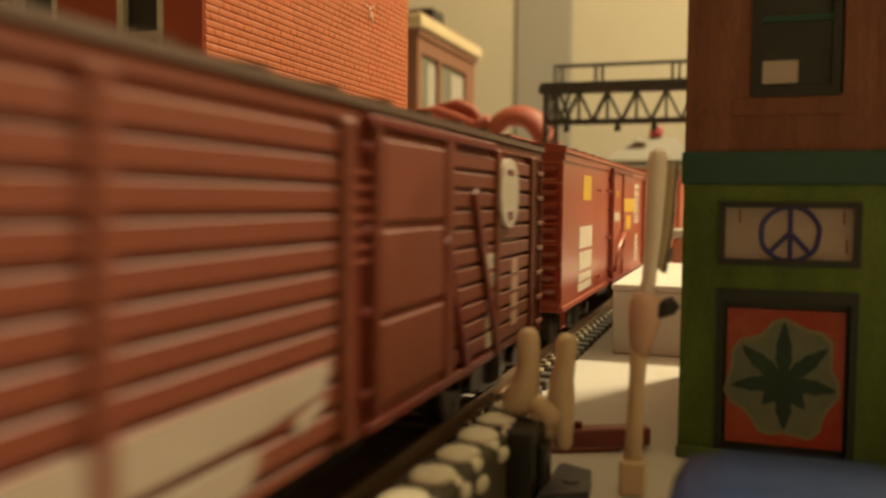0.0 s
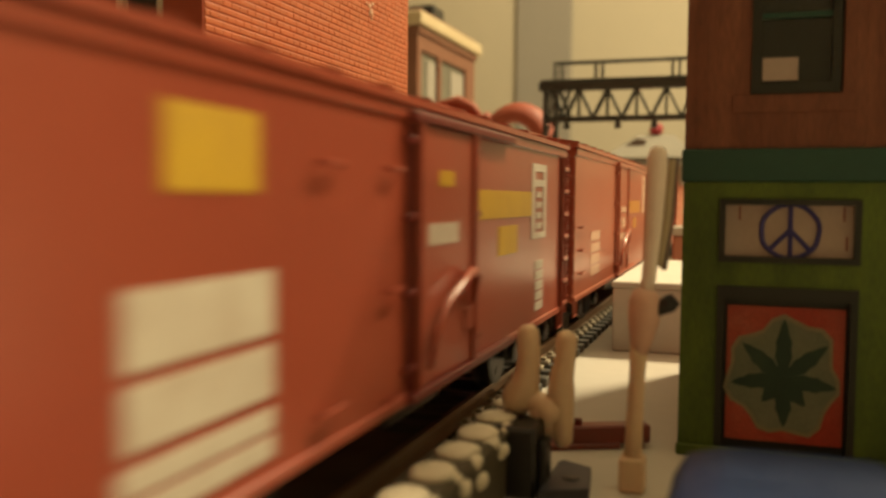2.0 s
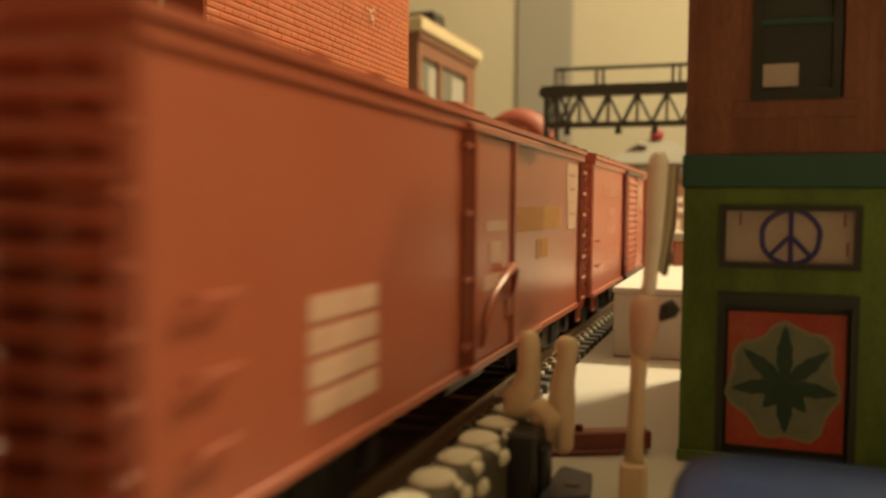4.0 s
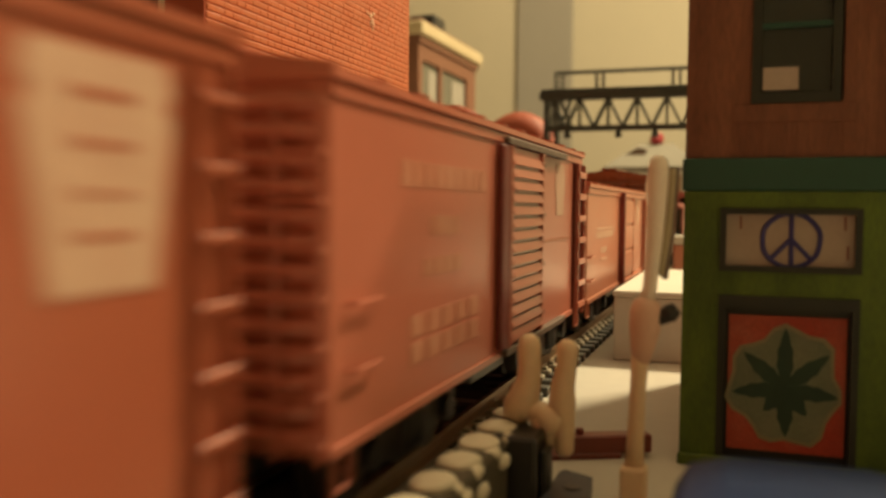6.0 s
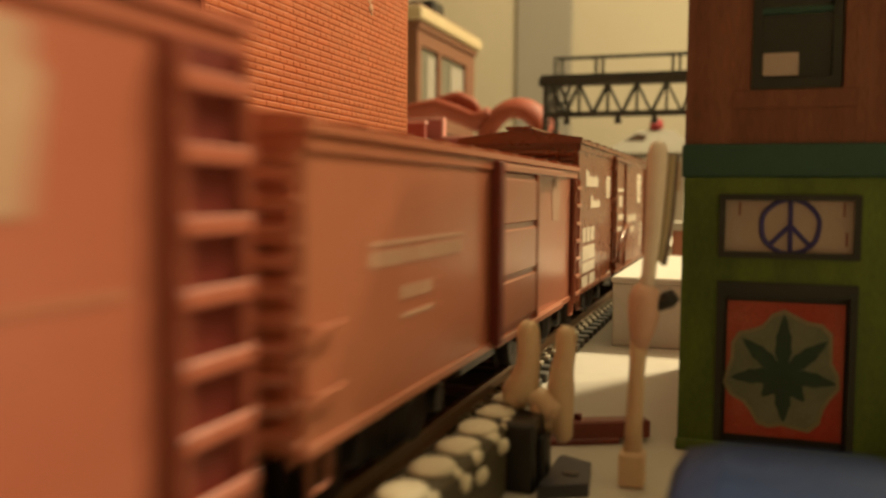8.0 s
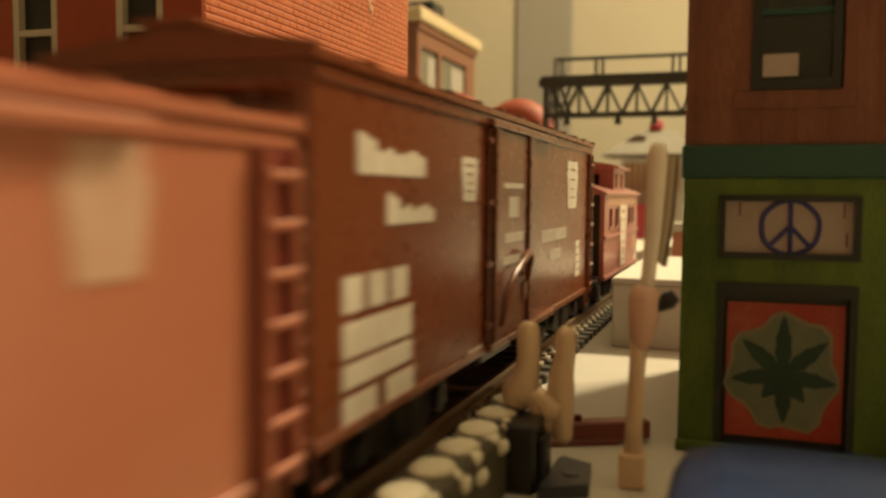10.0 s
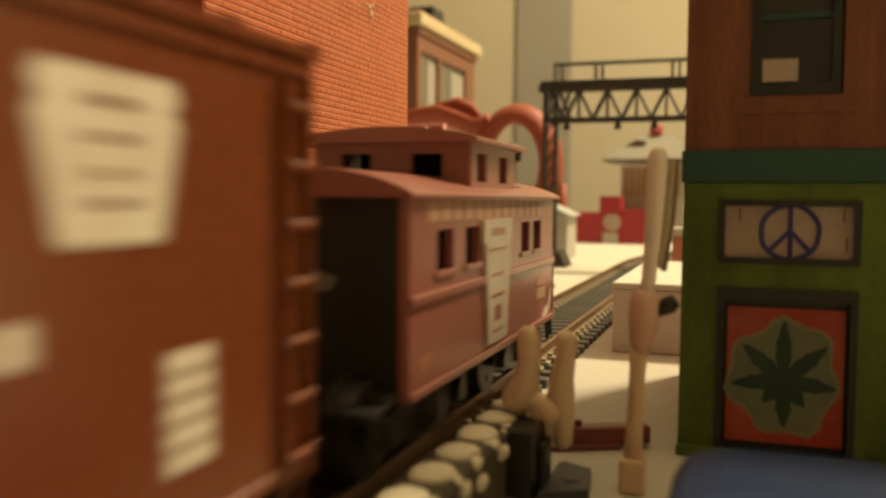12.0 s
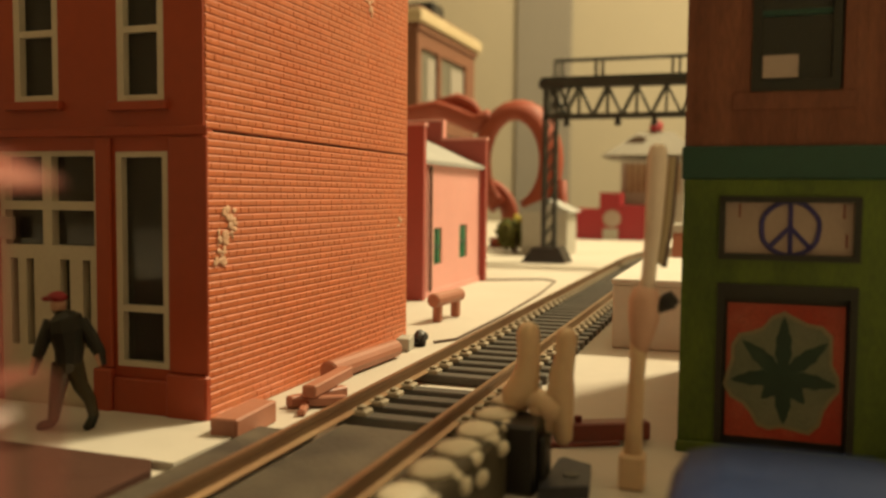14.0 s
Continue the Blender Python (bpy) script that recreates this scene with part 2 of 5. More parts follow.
def tube(bm, pts, radii, n=10, flat=1.0):
    """A round bar through pts with a radius at each, closed at both ends."""
    pts = [Vector(p) for p in pts]
    radii = radii if isinstance(radii, (list, tuple)) else [radii] * len(pts)
    rings = []
    side = None
    for i, p in enumerate(pts):
        d = (pts[min(i + 1, len(pts) - 1)] - pts[max(i - 1, 0)]).normalized()
        if side is None:
            side = d.orthogonal().normalized()
        side = (side - d * side.dot(d)).normalized()
        up = d.cross(side)
        rings.append([bm.verts.new(p + radii[i] * (math.cos(k * math.tau / n) * side + flat * math.sin(k * math.tau / n) * up)) for k in range(n)])
    for a, b in zip(rings, rings[1:]):
        for k in range(n):
            bm.faces.new((a[k], a[(k + 1) % n], b[(k + 1) % n], b[k]))
    bm.faces.new(rings[0][::-1]), bm.faces.new(rings[-1])
    return bm


def lump(bm, c, r, seed=0, rough=0.25, sub=2):
    """A closed uneven lump with radii r about c."""
    t = bmesh.new()
    bmesh.ops.create_icosphere(t, subdivisions=sub, radius=1)
    for v in t.verts:
        k = 1 + rough * noise.noise(v.co * 1.7 + Vector((seed * 3.1, seed * 1.7, 0)))
        v.co = Vector((v.co.x * r[0] * k, v.co.y * r[1] * k, v.co.z * r[2] * k))
    join(bm, t, Matrix.Translation(c))
    return bm


def part(name, bm, material, parent=None, label="", smooth=False):
    me = bpy.data.meshes.new(name)
    bmesh.ops.scale(bm, vec=(MM, MM, MM), verts=bm.verts[:])
    bmesh.ops.recalc_face_normals(bm, faces=bm.faces[:])
    bm.to_mesh(me)
    bm.free()
    me.materials.append(material)
    if smooth:
        for p in me.polygons:
            p.use_smooth = True
    ob = new(name, me)
    if parent is not None:
        ob.parent = parent
    if label:
        tagged(ob, label)
    return ob


def child(name, mesh, parent, m=Matrix()):
    """One more piece on a mesh that is there already."""
    ob = new(name, mesh)
    ob.parent = parent
    ob.matrix_basis = m
    return ob


def thing(name, x, y, z, label, category, rz=0, group="", kind=""):
    ob = new(name)
    ob.empty_display_size = 0.005
    ob.matrix_basis = pose(x * MM, y * MM, z * MM, 0, 0, rz)
    return tagged(ob, label, category, group, kind)


def B(*a, **k):
    return box(bmesh.new(), *a, **k)


def setting(name, bm, material, label, category):
    return tagged(part(name, bm, material), label, category, kind="structure")


# ---- the room ----
RX0, RX1, RY0, RY1, RZ0, RZ1 = -1500, 2100, -1700, 1900, -900, 1500
setting("floor", B(RX0 - 100, RX1 + 100, RY0 - 100, RY1 + 100, RZ0 - 60, RZ0), FLOORMAT, "dark grey floor of the hobby room", "floor")
# ceiling and south, west, east walls are unseen, toned for bounced light
setting("ceiling", B(RX0 - 100, RX1 + 100, RY0 - 100, RY1 + 100, RZ1, RZ1 + 60), CEIL, "plain off-white ceiling of the room", "ceiling")
setting("wall_north", B(RX0 - 100, RX1 + 100, RY1, RY1 + 100, RZ0, RZ1), ROOMWALL, "plain cream painted wall behind the layout", "wall")
setting("wall_south", B(RX0 - 100, RX1 + 100, RY0 - 100, RY0, RZ0, RZ1), BOUNCE_TAN, "unseen tan wall of the room, toned to bounce light", "wall")
setting("wall_west", B(RX0 - 100, RX0, RY0, RY1, RZ0, RZ1), BOUNCE_TAN, "unseen tan side wall of the room, toned to bounce light", "wall")
setting("wall_east", B(RX1, RX1 + 100, RY0, RY1, RZ0, RZ1), BOUNCE_TAN, "unseen tan side wall of the room, toned to bounce light", "wall")
setting("column", B(-480, -356, RY1 - 14, RY1 - 2, RZ0, RZ1 - 2, bev=4), GREYPOST, "grey painted flat column on the cream wall", "column")

# the unseen bulbs that light the layout, on cords and sockets added for them
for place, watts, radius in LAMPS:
    unseen_bulb = thing("unseen_lamp", place.x, place.y, place.z, "unseen warm bulb with cord and socket, added to light the layout", "lamp", group="bulbs over the layout")
    part("cord", tube(bmesh.new(), [(0, 0, 145), (0, 0, RZ1 - place.z)], 3, 8), BLACK, unseen_bulb)
    part("socket", tube(bmesh.new(), [(0, 0, 105), (0, 0, 112), (0, 0, 140), (0, 0, 147)], [17, 20, 18, 8], 14), BLACK, unseen_bulb)

# ---- the layout board ----
layout = thing("layout_table", 0, 0, 0, "timber layout table topped with white card", "table")
part("tabletop", B(-700, 900, -500, 1150, -22, -2, bev=2), WOOD, layout)
for lx in (-640, 840):
    for ly in (-440, 1090):
        part("leg", B(lx - 30, lx + 30, ly - 30, ly + 30, RZ0, -22, bev=2), WOOD, layout)
setting("ground", B(-690, 890, -490, 1140, -2, 0), PAPER, "white card ground of the model layout, slightly soiled", "ground")


# ---- the track ----
def way(s):
    """Point and heading of the track at s millimetres along it."""
    if s <= STRAIGHT:
        return TX, s, 0.0
    a = (s - STRAIGHT) / RADIUS
    return TX + RADIUS * (1 - math.cos(a)), STRAIGHT + RADIUS * math.sin(a), -a


def along(offset, z, s0, s1, step):
    pts = []
    n = max(2, int((s1 - s0) / step))
    for i in range(n + 1):
        x, y, a = way(s0 + (s1 - s0) * i / n)
        pts.append((x + offset * math.cos(a), y + offset * math.sin(a), z))
    return pts


def ribbon(profile, s0, s1, step=12):
    """A strip of that cross-section (offset, z) laid along the track."""
    bm = bmesh.new()
    cols = [[bm.verts.new(p) for p in along(o, z, s0, s1, step)] for o, z in profile]
    n = len(cols)
    for i in range(len(cols[0]) - 1):
        for k in range(n):
            bm.faces.new((cols[k][i], cols[(k + 1) % n][i], cols[(k + 1) % n][i + 1], cols[k][i + 1]))
    bm.faces.new([c[0] for c in cols]), bm.faces.new([c[-1] for c in cols])
    return bm


track = tagged(new("track"), "snap-together model track, brass rails on black plastic ties", "railway track", kind="structure")
S0, S1 = -420, 1030
for side in (-1, 1):
    o = side * HALF
    part("rail", ribbon([(o - 0.42, 4.5), (o + 0.42, 4.5), (o + 0.42, 3.9), (o + 0.2, 3.6), (o + 0.2, 2.5), (o + 1.0, 2.2), (o + 1.0, 2.0),
                         (o - 1.0, 2.0), (o - 1.0, 2.2), (o - 0.2, 2.5), (o - 0.2, 3.6), (o - 0.42, 3.9)], S0, S1), RAIL, track)
tie_mesh = part("tie", B(-13.4, 13.4, -1.6, 1.6, 0.05, 1.7, bev=0.2), TIE, track)
k = 0
s = S0 + 3
ends = []
while s < S1:
    if not 38 < s < 112 and not 143 < s < 149:
        x, y, a = way(s)
        m = pose(x * MM, y * MM, 0, 0, 0, math.degrees(a) + random.uniform(-1, 1))
        if k == 0:
            tie_mesh.matrix_basis = m
        else:
            child("tie", tie_mesh.data, track, m)
        ends.append(m)
        k += 1
    s += 6.45
tie_plate = bmesh.new()
box(tie_plate, -2.7, 2.7, -1.5, 1.5, 1.5, 2.45, bev=0.25)
box(tie_plate, -2.0, -0.9, -0.8, 0.8, 2.4, 3.0, bev=0.15)
box(tie_plate, 0.9, 2.0, -0.8, 0.8, 2.4, 3.0, bev=0.15)
plate = part("tie_plate", tie_plate, SPIKE, track, "dusty moulded spike plate")
plate.matrix_basis = ends[0] @ pose(HALF * MM, 0, 0)
for i, m in enumerate(ends):
    for side in (-1, 1):
        if (i, side) != (0, 1) and 20 < i < 150:
            child("tie_plate", plate.data, track, m @ pose(side * HALF * MM, 0, 0))
setting("crossing_panel", B(TX - 6.6, TX + 6.6, 36, 111, 0.05, 2.1, bev=0.3), BALLAST, "dusty dark crossing panel between the rails", "crossing")
setting("crossing_apron", B(TX - 19, TX - 9.8, 20, 109, 0.05, 1.1, bev=0.3), BALLAST, "dusty dark strip outside the rail", "crossing")
setting("track_bed", ribbon([(-13, 0.03), (13, 0.03), (12.4, 0.9), (-12.4, 0.9)], 225, S1), BALLAST, "dark bed of ballast between far ties", "track bed")

def holed(x0, x1, z0, z1, y0, y1, holes):
    """A wall slab along x with rectangular openings (x0, x1, z0, z1) right through it."""
    bm = bmesh.new()
    xs = sorted({x0, x1, *[min(max(v, x0), x1) for h in holes for v in h[:2]]})
    zs = sorted({z0, z1, *[min(max(v, z0), z1) for h in holes for v in h[2:]]})
    nx, nz = len(xs) - 1, len(zs) - 1
    def solid(i, k):
        if not (0 <= i < nx and 0 <= k < nz):
            return False
        cx, cz = (xs[i] + xs[i + 1]) / 2, (zs[k] + zs[k + 1]) / 2
        return not any(h[0] < cx < h[1] and h[2] < cz < h[3] for h in holes)
    made = {}
    def v(i, y, k):
        return made.setdefault((i, y, k), None) or made.update({(i, y, k): bm.verts.new((xs[i], y, zs[k]))}) or made[(i, y, k)]
    for i in range(nx):
        for k in range(nz):
            if solid(i, k):
                for y in (y0, y1):
                    bm.faces.new((v(i, y, k), v(i + 1, y, k), v(i + 1, y, k + 1), v(i, y, k + 1)))
                for di, dk, (a, b) in ((-1, 0, ((i, k), (i, k + 1))), (1, 0, ((i + 1, k), (i + 1, k + 1))), (0, -1, ((i, k), (i + 1, k))), (0, 1, ((i, k + 1), (i + 1, k + 1)))):
                    if not solid(i + di, k + dk):
                        bm.faces.new((v(a[0], y0, a[1]), v(b[0], y0, b[1]), v(b[0], y1, b[1]), v(a[0], y1, a[1])))
    return bm


def side_holed(y0, y1, z0, z1, x0, x1, holes):
    """The same, along y."""
    bm = holed(y0, y1, z0, z1, x0, x1, holes)
    for v in bm.verts:
        v.co = Vector((v.co.y, v.co.x, v.co.z))
    return bm


# ---- rolling stock ----
SIDE, SILL = 13.2, 8.2         # half width; sill over rail head


def letters(car, x, y0, y1, z0, z1, mat, label, marks=0, rows=1, name="lettering"):
    """A block of unreadable lettering as thin raised bars on the side at x."""
    bm = bmesh.new()
    for r in range(rows):
        a = z1 - (z1 - z0) * r / rows
        b = z1 - (z1 - z0) * (r + (0.8 if rows > 1 else 1)) / rows
        n = max(1, marks)
        for i in range(n):
            p, w = y0 + (y1 - y0) * i / n, (y1 - y0) / n
            box(bm, x - 0.05, x + 0.09, p, p + w * (0.76 if n > 1 else 1), b, a)
    return part(name, bm, mat, car, label)


def ladder(car, x, y, z0, z1, width, n, mat, out=1, thick=0.36):
    a, b = sorted((x, x + 0.7 * out))
    c, e = sorted((x + 0.4 * out, x + 0.95 * out))
    lad = part("ladder", B(a, b, y - width / 2 - 0.22, y - width / 2 + 0.22, z0, z1), mat, car)
    part("stile", B(a, b, y + width / 2 - 0.22, y + width / 2 + 0.22, z0, z1), mat, lad)
    rung = None
    for i in range(n):
        z = z0 + (z1 - z0) * (i + 0.5) / n
        if rung is None:
            rung = part("rung", B(c, e, y - width / 2 - 0.3, y + width / 2 + 0.3, -thick, thick, bev=0.12), mat, lad)
            rung.location.z = z * MM
        else:
            child("rung", rung.data, lad, Matrix.Translation((0, 0, z * MM)))
    return lad


def grabs(car, x, y, zs, width, mat):
    for z in zs:
        bm = bmesh.new()
        tube(bm, [(x, y - width / 2, z), (x + 0.9, y - width / 2, z), (x + 0.9, y + width / 2, z), (x, y + width / 2, z)], 0.22, 6)
        part("grab_iron", bm, mat, car)


def wheelset(truck, y):
    bm = bmesh.new()
    for sx in (-1, 1):
        tube(bm, [(sx * 6.6, 0, 0), (sx * 7.0, 0, 0), (sx * 7.2, 0, 0), (sx * 9.4, 0, 0)], [6.2, 6.2, 5.4, 5.25], 20)
        for k in range(4):
            a = k * math.pi / 2
            box(bm, sx * 9.35 - 0.15, sx * 9.35 + 0.15, 3.2 * math.cos(a) - 0.5, 3.2 * math.cos(a) + 0.5, 3.2 * math.sin(a) - 0.5, 3.2 * math.sin(a) + 0.5)
    tube(bm, [(-10.5, 0, 0), (10.5, 0, 0)], 1.1, 10)
    ob = part("wheelset", bm, WHEEL, truck)
    ob.location = (0, y * MM, 5.3 * MM)
    WHEELS.append(ob)
    return ob


WHEELS = []


def truck(car, y):
    bm = bmesh.new()
    box(bm, -10, 10, y - 2, y + 2, 5, 7.6, bev=0.3)
    for sx in (-1, 1):
        x = sx * 10.8
        prism(bm, [(y - 15.5, 5.0), (y - 15.5, 6.6), (y - 11, 7.2), (y - 4, 8.3), (y + 4, 8.3), (y + 11, 7.2), (y + 15.5, 6.6), (y + 15.5, 5.0),
                   (y + 10, 4.6), (y + 4.5, 2.6), (y - 4.5, 2.6), (y - 10, 4.6)], "x", x - 0.8, x + 0.8)
        for d in (-11.5, 11.5):
            tube(bm, [(x, y + d, 5.4), (x + sx * 1.7, y + d, 5.4)], 1.6, 10)
        for d in (-1.8, 0, 1.8):
            tube(bm, [(x + sx * 0.8, y + d, 3.4), (x + sx * 0.8, y + d, 7.0)], 0.8, 8)
    t = part("truck", bm, BLACK, car, "black sprung truck frame")
    for d in (-11.5, 11.5):
        wheelset(t, y + d)


def coupler(car, y, out):
    bm = bmesh.new()
    box(bm, -1.4, 1.4, min(y, y + out * 5), max(y, y + out * 5), 6.2, 8.0, bev=0.2)
    box(bm, -2.4, 1.0, min(y + out * 4.6, y + out * 7.5), max(y + out * 4.6, y + out * 7.5), 5.8, 8.4, bev=0.3)
    part("coupler", bm, BLACK, car)


def boxcar(q0, q1, eave, mat, roofmat, label, endrib=True, rise=2.2, wide=3.6):
    """A boxcar from q0 to q1 along the train; its origin is at its middle, at rail height."""
    L = q1 - q0
    h = L / 2
    z1 = eave - RAILTOP
    car = thing("boxcar", 0, 0, 0, label, "boxcar", group="cars of the freight train")
    part("body", B(-SIDE, SIDE, -h, h, SILL, z1, bev=0.25), mat, car)
    bm = bmesh.new()
    prism(bm, [(-SIDE - 0.7, z1 - 0.5), (-SIDE - 0.7, z1 + 0.3), (-SIDE * 0.5, z1 + rise * 0.6), (0, z1 + rise), (SIDE * 0.5, z1 + rise * 0.6),
               (SIDE + 0.7, z1 + 0.3), (SIDE + 0.7, z1 - 0.5)], "y", -h - 0.6, h + 0.6)
    roof = part("roof", bm, roofmat, car)
    n = max(6, int(L / 11))
    for i in range(n + 1):
        y = -h + L * i / n
        bm = bmesh.new()
        for sx in (-1, 1):
            prism(bm, [(sx * (SIDE + 0.75), z1 + 0.3), (sx * (SIDE + 0.75), z1 + 0.75), (sx * SIDE * 0.5, z1 + rise * 0.6 + 0.45), (sx * 1.5, z1 + rise + 0.2),
                       (sx * 1.5, z1 + rise - 0.2), (sx * SIDE * 0.5, z1 + rise * 0.6)], "y", y - 0.4, y + 0.4)
        part("roof_rib", bm, roofmat, roof)
    bm = bmesh.new()
    for d in (-2, 0, 2):
        box(bm, d - 0.9, d + 0.9, -h - 1, h + 1, z1 + rise + 0.5, z1 + rise + 1.0)
    for i in range(n + 1):
        y = -h + L * i / n
        box(bm, -2.6, 2.6, y - 0.35, y + 0.35, z1 + rise - 0.3, z1 + rise + 0.55)
    part("running_board", bm, roofmat, car)
    for sx in (-1, 1):
        a, b = sx * (SIDE - 0.1), sx * (SIDE + 0.35)
        part("top_rail", B(min(a, b), max(a, b), -h, h, z1 - 2.0, z1 - 0.6, bev=0.12), mat, car)
        part("side_sill", B(min(a, b), max(a, b), -h, h, SILL, SILL + 1.1, bev=0.12), mat, car)
    bm = bmesh.new()
    box(bm, -4, 4, -h + 4, h - 4, 4.6, SILL + 0.1, bev=0.3)
    for sx in (-1, 1):
        box(bm, sx * 8 - 2, sx * 8 + 2, -9, 9, 4.4, SILL, bev=0.5)
    part("underframe", bm, BLACK, car)
    if endrib:
        for sy in (-1, 1):
            z = SILL + 2
            while z < z1 - 1.5:
                bm = tube(bmesh.new(), [(-SIDE + 1.2, sy * h, z), (-SIDE + 3, sy * (h + 0.6), z), (SIDE - 3, sy * (h + 0.6), z), (SIDE - 1.2, sy * h, z)], 0.8, 8)
                part("end_rib", bm, mat, car)
                z += 2.4
    for sy in (-1, 1):
        ladder(car, sy * (SIDE + (0.5 if wide > 4 else 0.05)), sy * (h - wide / 2 - 1.2), SILL - 0.5, z1 - 2.2, wide, 7, mat, out=sy, thick=0.36 if wide < 5 else 0.62)
        if wide > 4:
            a, b = sorted((sy * (SIDE - 0.1), sy * (SIDE + 0.45)))
            # dark panel stands in for the shaded recess behind the rungs
            part("ladder_shade", B(a, b, min(sy * h, sy * (h - wide - 2)), max(sy * h, sy * (h - wide - 2)), SILL, z1 - 2.1), DARKRED, car, "dark red panel painted as the shaded recess behind the ladder")
        rungs = bmesh.new()
        for i in range(8):
            z = SILL + 1.5 + i * (z1 - SILL - 4) / 7
            x = sy * -(SIDE - 2.4)
            tube(rungs, [(x - 2.1, sy * h, z), (x - 2.1, sy * (h + 1.3), z), (x + 2.1, sy * (h + 1.3), z), (x + 2.1, sy * h, z)], 0.25, 6)
        for d in (-2.1, 2.1):
            tube(rungs, [(sy * -(SIDE - 2.4) + d, sy * (h + 1.25), SILL), (sy * -(SIDE - 2.4) + d, sy * (h + 1.25), z1 - 1.5)], 0.25, 6)
        part("end_ladder", rungs, mat, car)
        for sx in (-1, 1):
            x = sx * (SIDE - 0.2)
            part("stirrup", tube(bmesh.new(), [(x, sy * (h - 4.6), SILL), (x, sy * (h - 4.6), SILL - 3.2), (x, sy * (h - 1.4), SILL - 3.2), (x, sy * (h - 1.4), SILL)], 0.3, 6), mat, car)
        truck(car, sy * (h - 24))
        coupler(car, sy * h, sy)
    # brake wheel on one end
    bm = bmesh.new()
    tube(bm, [(4, h + 0.5, z1 - 6), (4, h + 2.0, z1 - 6)], 0.35, 6)
    tube(bm, [(4 + 2.6 * math.cos(a * math.tau / 16), h + 2.0, z1 - 6 + 2.6 * math.sin(a * math.tau / 16)) for a in range(17)], 0.3, 6)
    part("brake_wheel", bm, BLACK, car)
    car["half"] = h
    return car, z1, (q0 + q1) / 2


def slide_door(car, y0, y1, z1, mat, rails, slats=0, panels=0, thick=0.7, lever=True):
    """A sliding door on both sides, with its rails, hasp and slats or panels."""
    for sx in (-1, 1):
        lo, hi = sx * SIDE, sx * (SIDE + thick)
        door = part("door", B(min(lo, hi), max(lo, hi), y0, y1, SILL + 1.3, z1 - 2.2, bev=0.15), mat, car)
        for yy in (y0, y1 - 1):
            part("door_post", B(min(lo, hi + sx * 0.5), max(lo, hi + sx * 0.5), yy, yy + 1.0, SILL + 1.2, z1 - 2.1, bev=0.1), mat, door)
        for i in range(slats):
            z = SILL + 2.2 + (z1 - SILL - 5.2) * i / slats
            a, b = sx * (SIDE + thick - 0.1), sx * (SIDE + thick + 0.65)
            h = 0.72 * (z1 - SILL - 5.2) / slats
            part("slat", prism(bmesh.new(), [(a, z), (b, z), (sx * (SIDE + thick + 0.3), z + h), (a, z + h)], "y", y0 + 1.2, y1 - 1.2), mat, door)
        for i in range(panels):
            z = SILL + 1.8 + (z1 - SILL - 4.6) * i / panels
            a, b = sx * (SIDE + thick - 0.1), sx * (SIDE + thick + 0.4)
            part("panel", B(min(a, b), max(a, b), y0 + 1.6, y1 - 1.6, z + 0.6, z + (z1 - SILL - 4.6) / panels - 0.3, bev=0.2), mat, door)
        a, b = sx * SIDE, sx * (SIDE + 1.3)
        part("door_rail", B(min(a, b), max(a, b), y0 - 2, y1 + (y1 - y0) * 0.9, z1 - 2.1, z1 - 1.1, bev=0.15), rails, car)
        part("door_rail", B(min(a, b), max(a, b), y0 - 2, y1 + (y1 - y0) * 0.9, SILL + 0.2, SILL + 1.25, bev=0.15), rails, car)
        for yy in (y0 - 1.6, y1 + 1.6):
            rod = part("lock_rod", tube(bmesh.new(), [(sx * (SIDE + 0.5), yy, SILL + 1.5), (sx * (SIDE + 0.5), yy, z1 - 2.4)], 0.28, 6), rails, car)
            for k in range(4):
                z = SILL + 3.5 + (z1 - SILL - 8) * k / 3
                a, b = sorted((sx * (SIDE - 0.05), sx * (SIDE + 0.9)))
                part("bracket", B(a, b, yy - 0.8, yy + 0.8, z, z + 0.8, bev=0.1), rails, rod)
        if not lever:
            continue
        bm = bmesh.new()
        x = sx * (SIDE + thick + 0.6)
        tube(bm, [(x, y0 + 2.6, SILL + 3.2), (x + sx * 0.3, y0 + 3.8, SILL + 7.0), (x + sx * 0.5, y0 + 7.5, SILL + 10.0), (x + sx * 0.5, y0 + 12.5, SILL + 11.6), (x + sx * 0.5, y1 - 4.4, SILL + 13.0),
                  (x + sx * 0.5, y1 - 2.6, SILL + 12.4), (x, y1 - 2.2, SILL + 9.0)], [0.4, 0.5, 0.55, 0.6, 0.65, 0.65, 0.4], 8)
        part("door_handle", bm, mat, door, smooth=True)
        a, b = sorted((sx * (SIDE + thick - 0.05), sx * (SIDE + thick + 0.3)))
        part("latch_plate", B(a, b, y1 - 4.2, y1 - 1.2, SILL + 5.4, SILL + 8.2, bev=0.1), mat, door)


TRAIN = []                                # (car, middle along the train, half length)


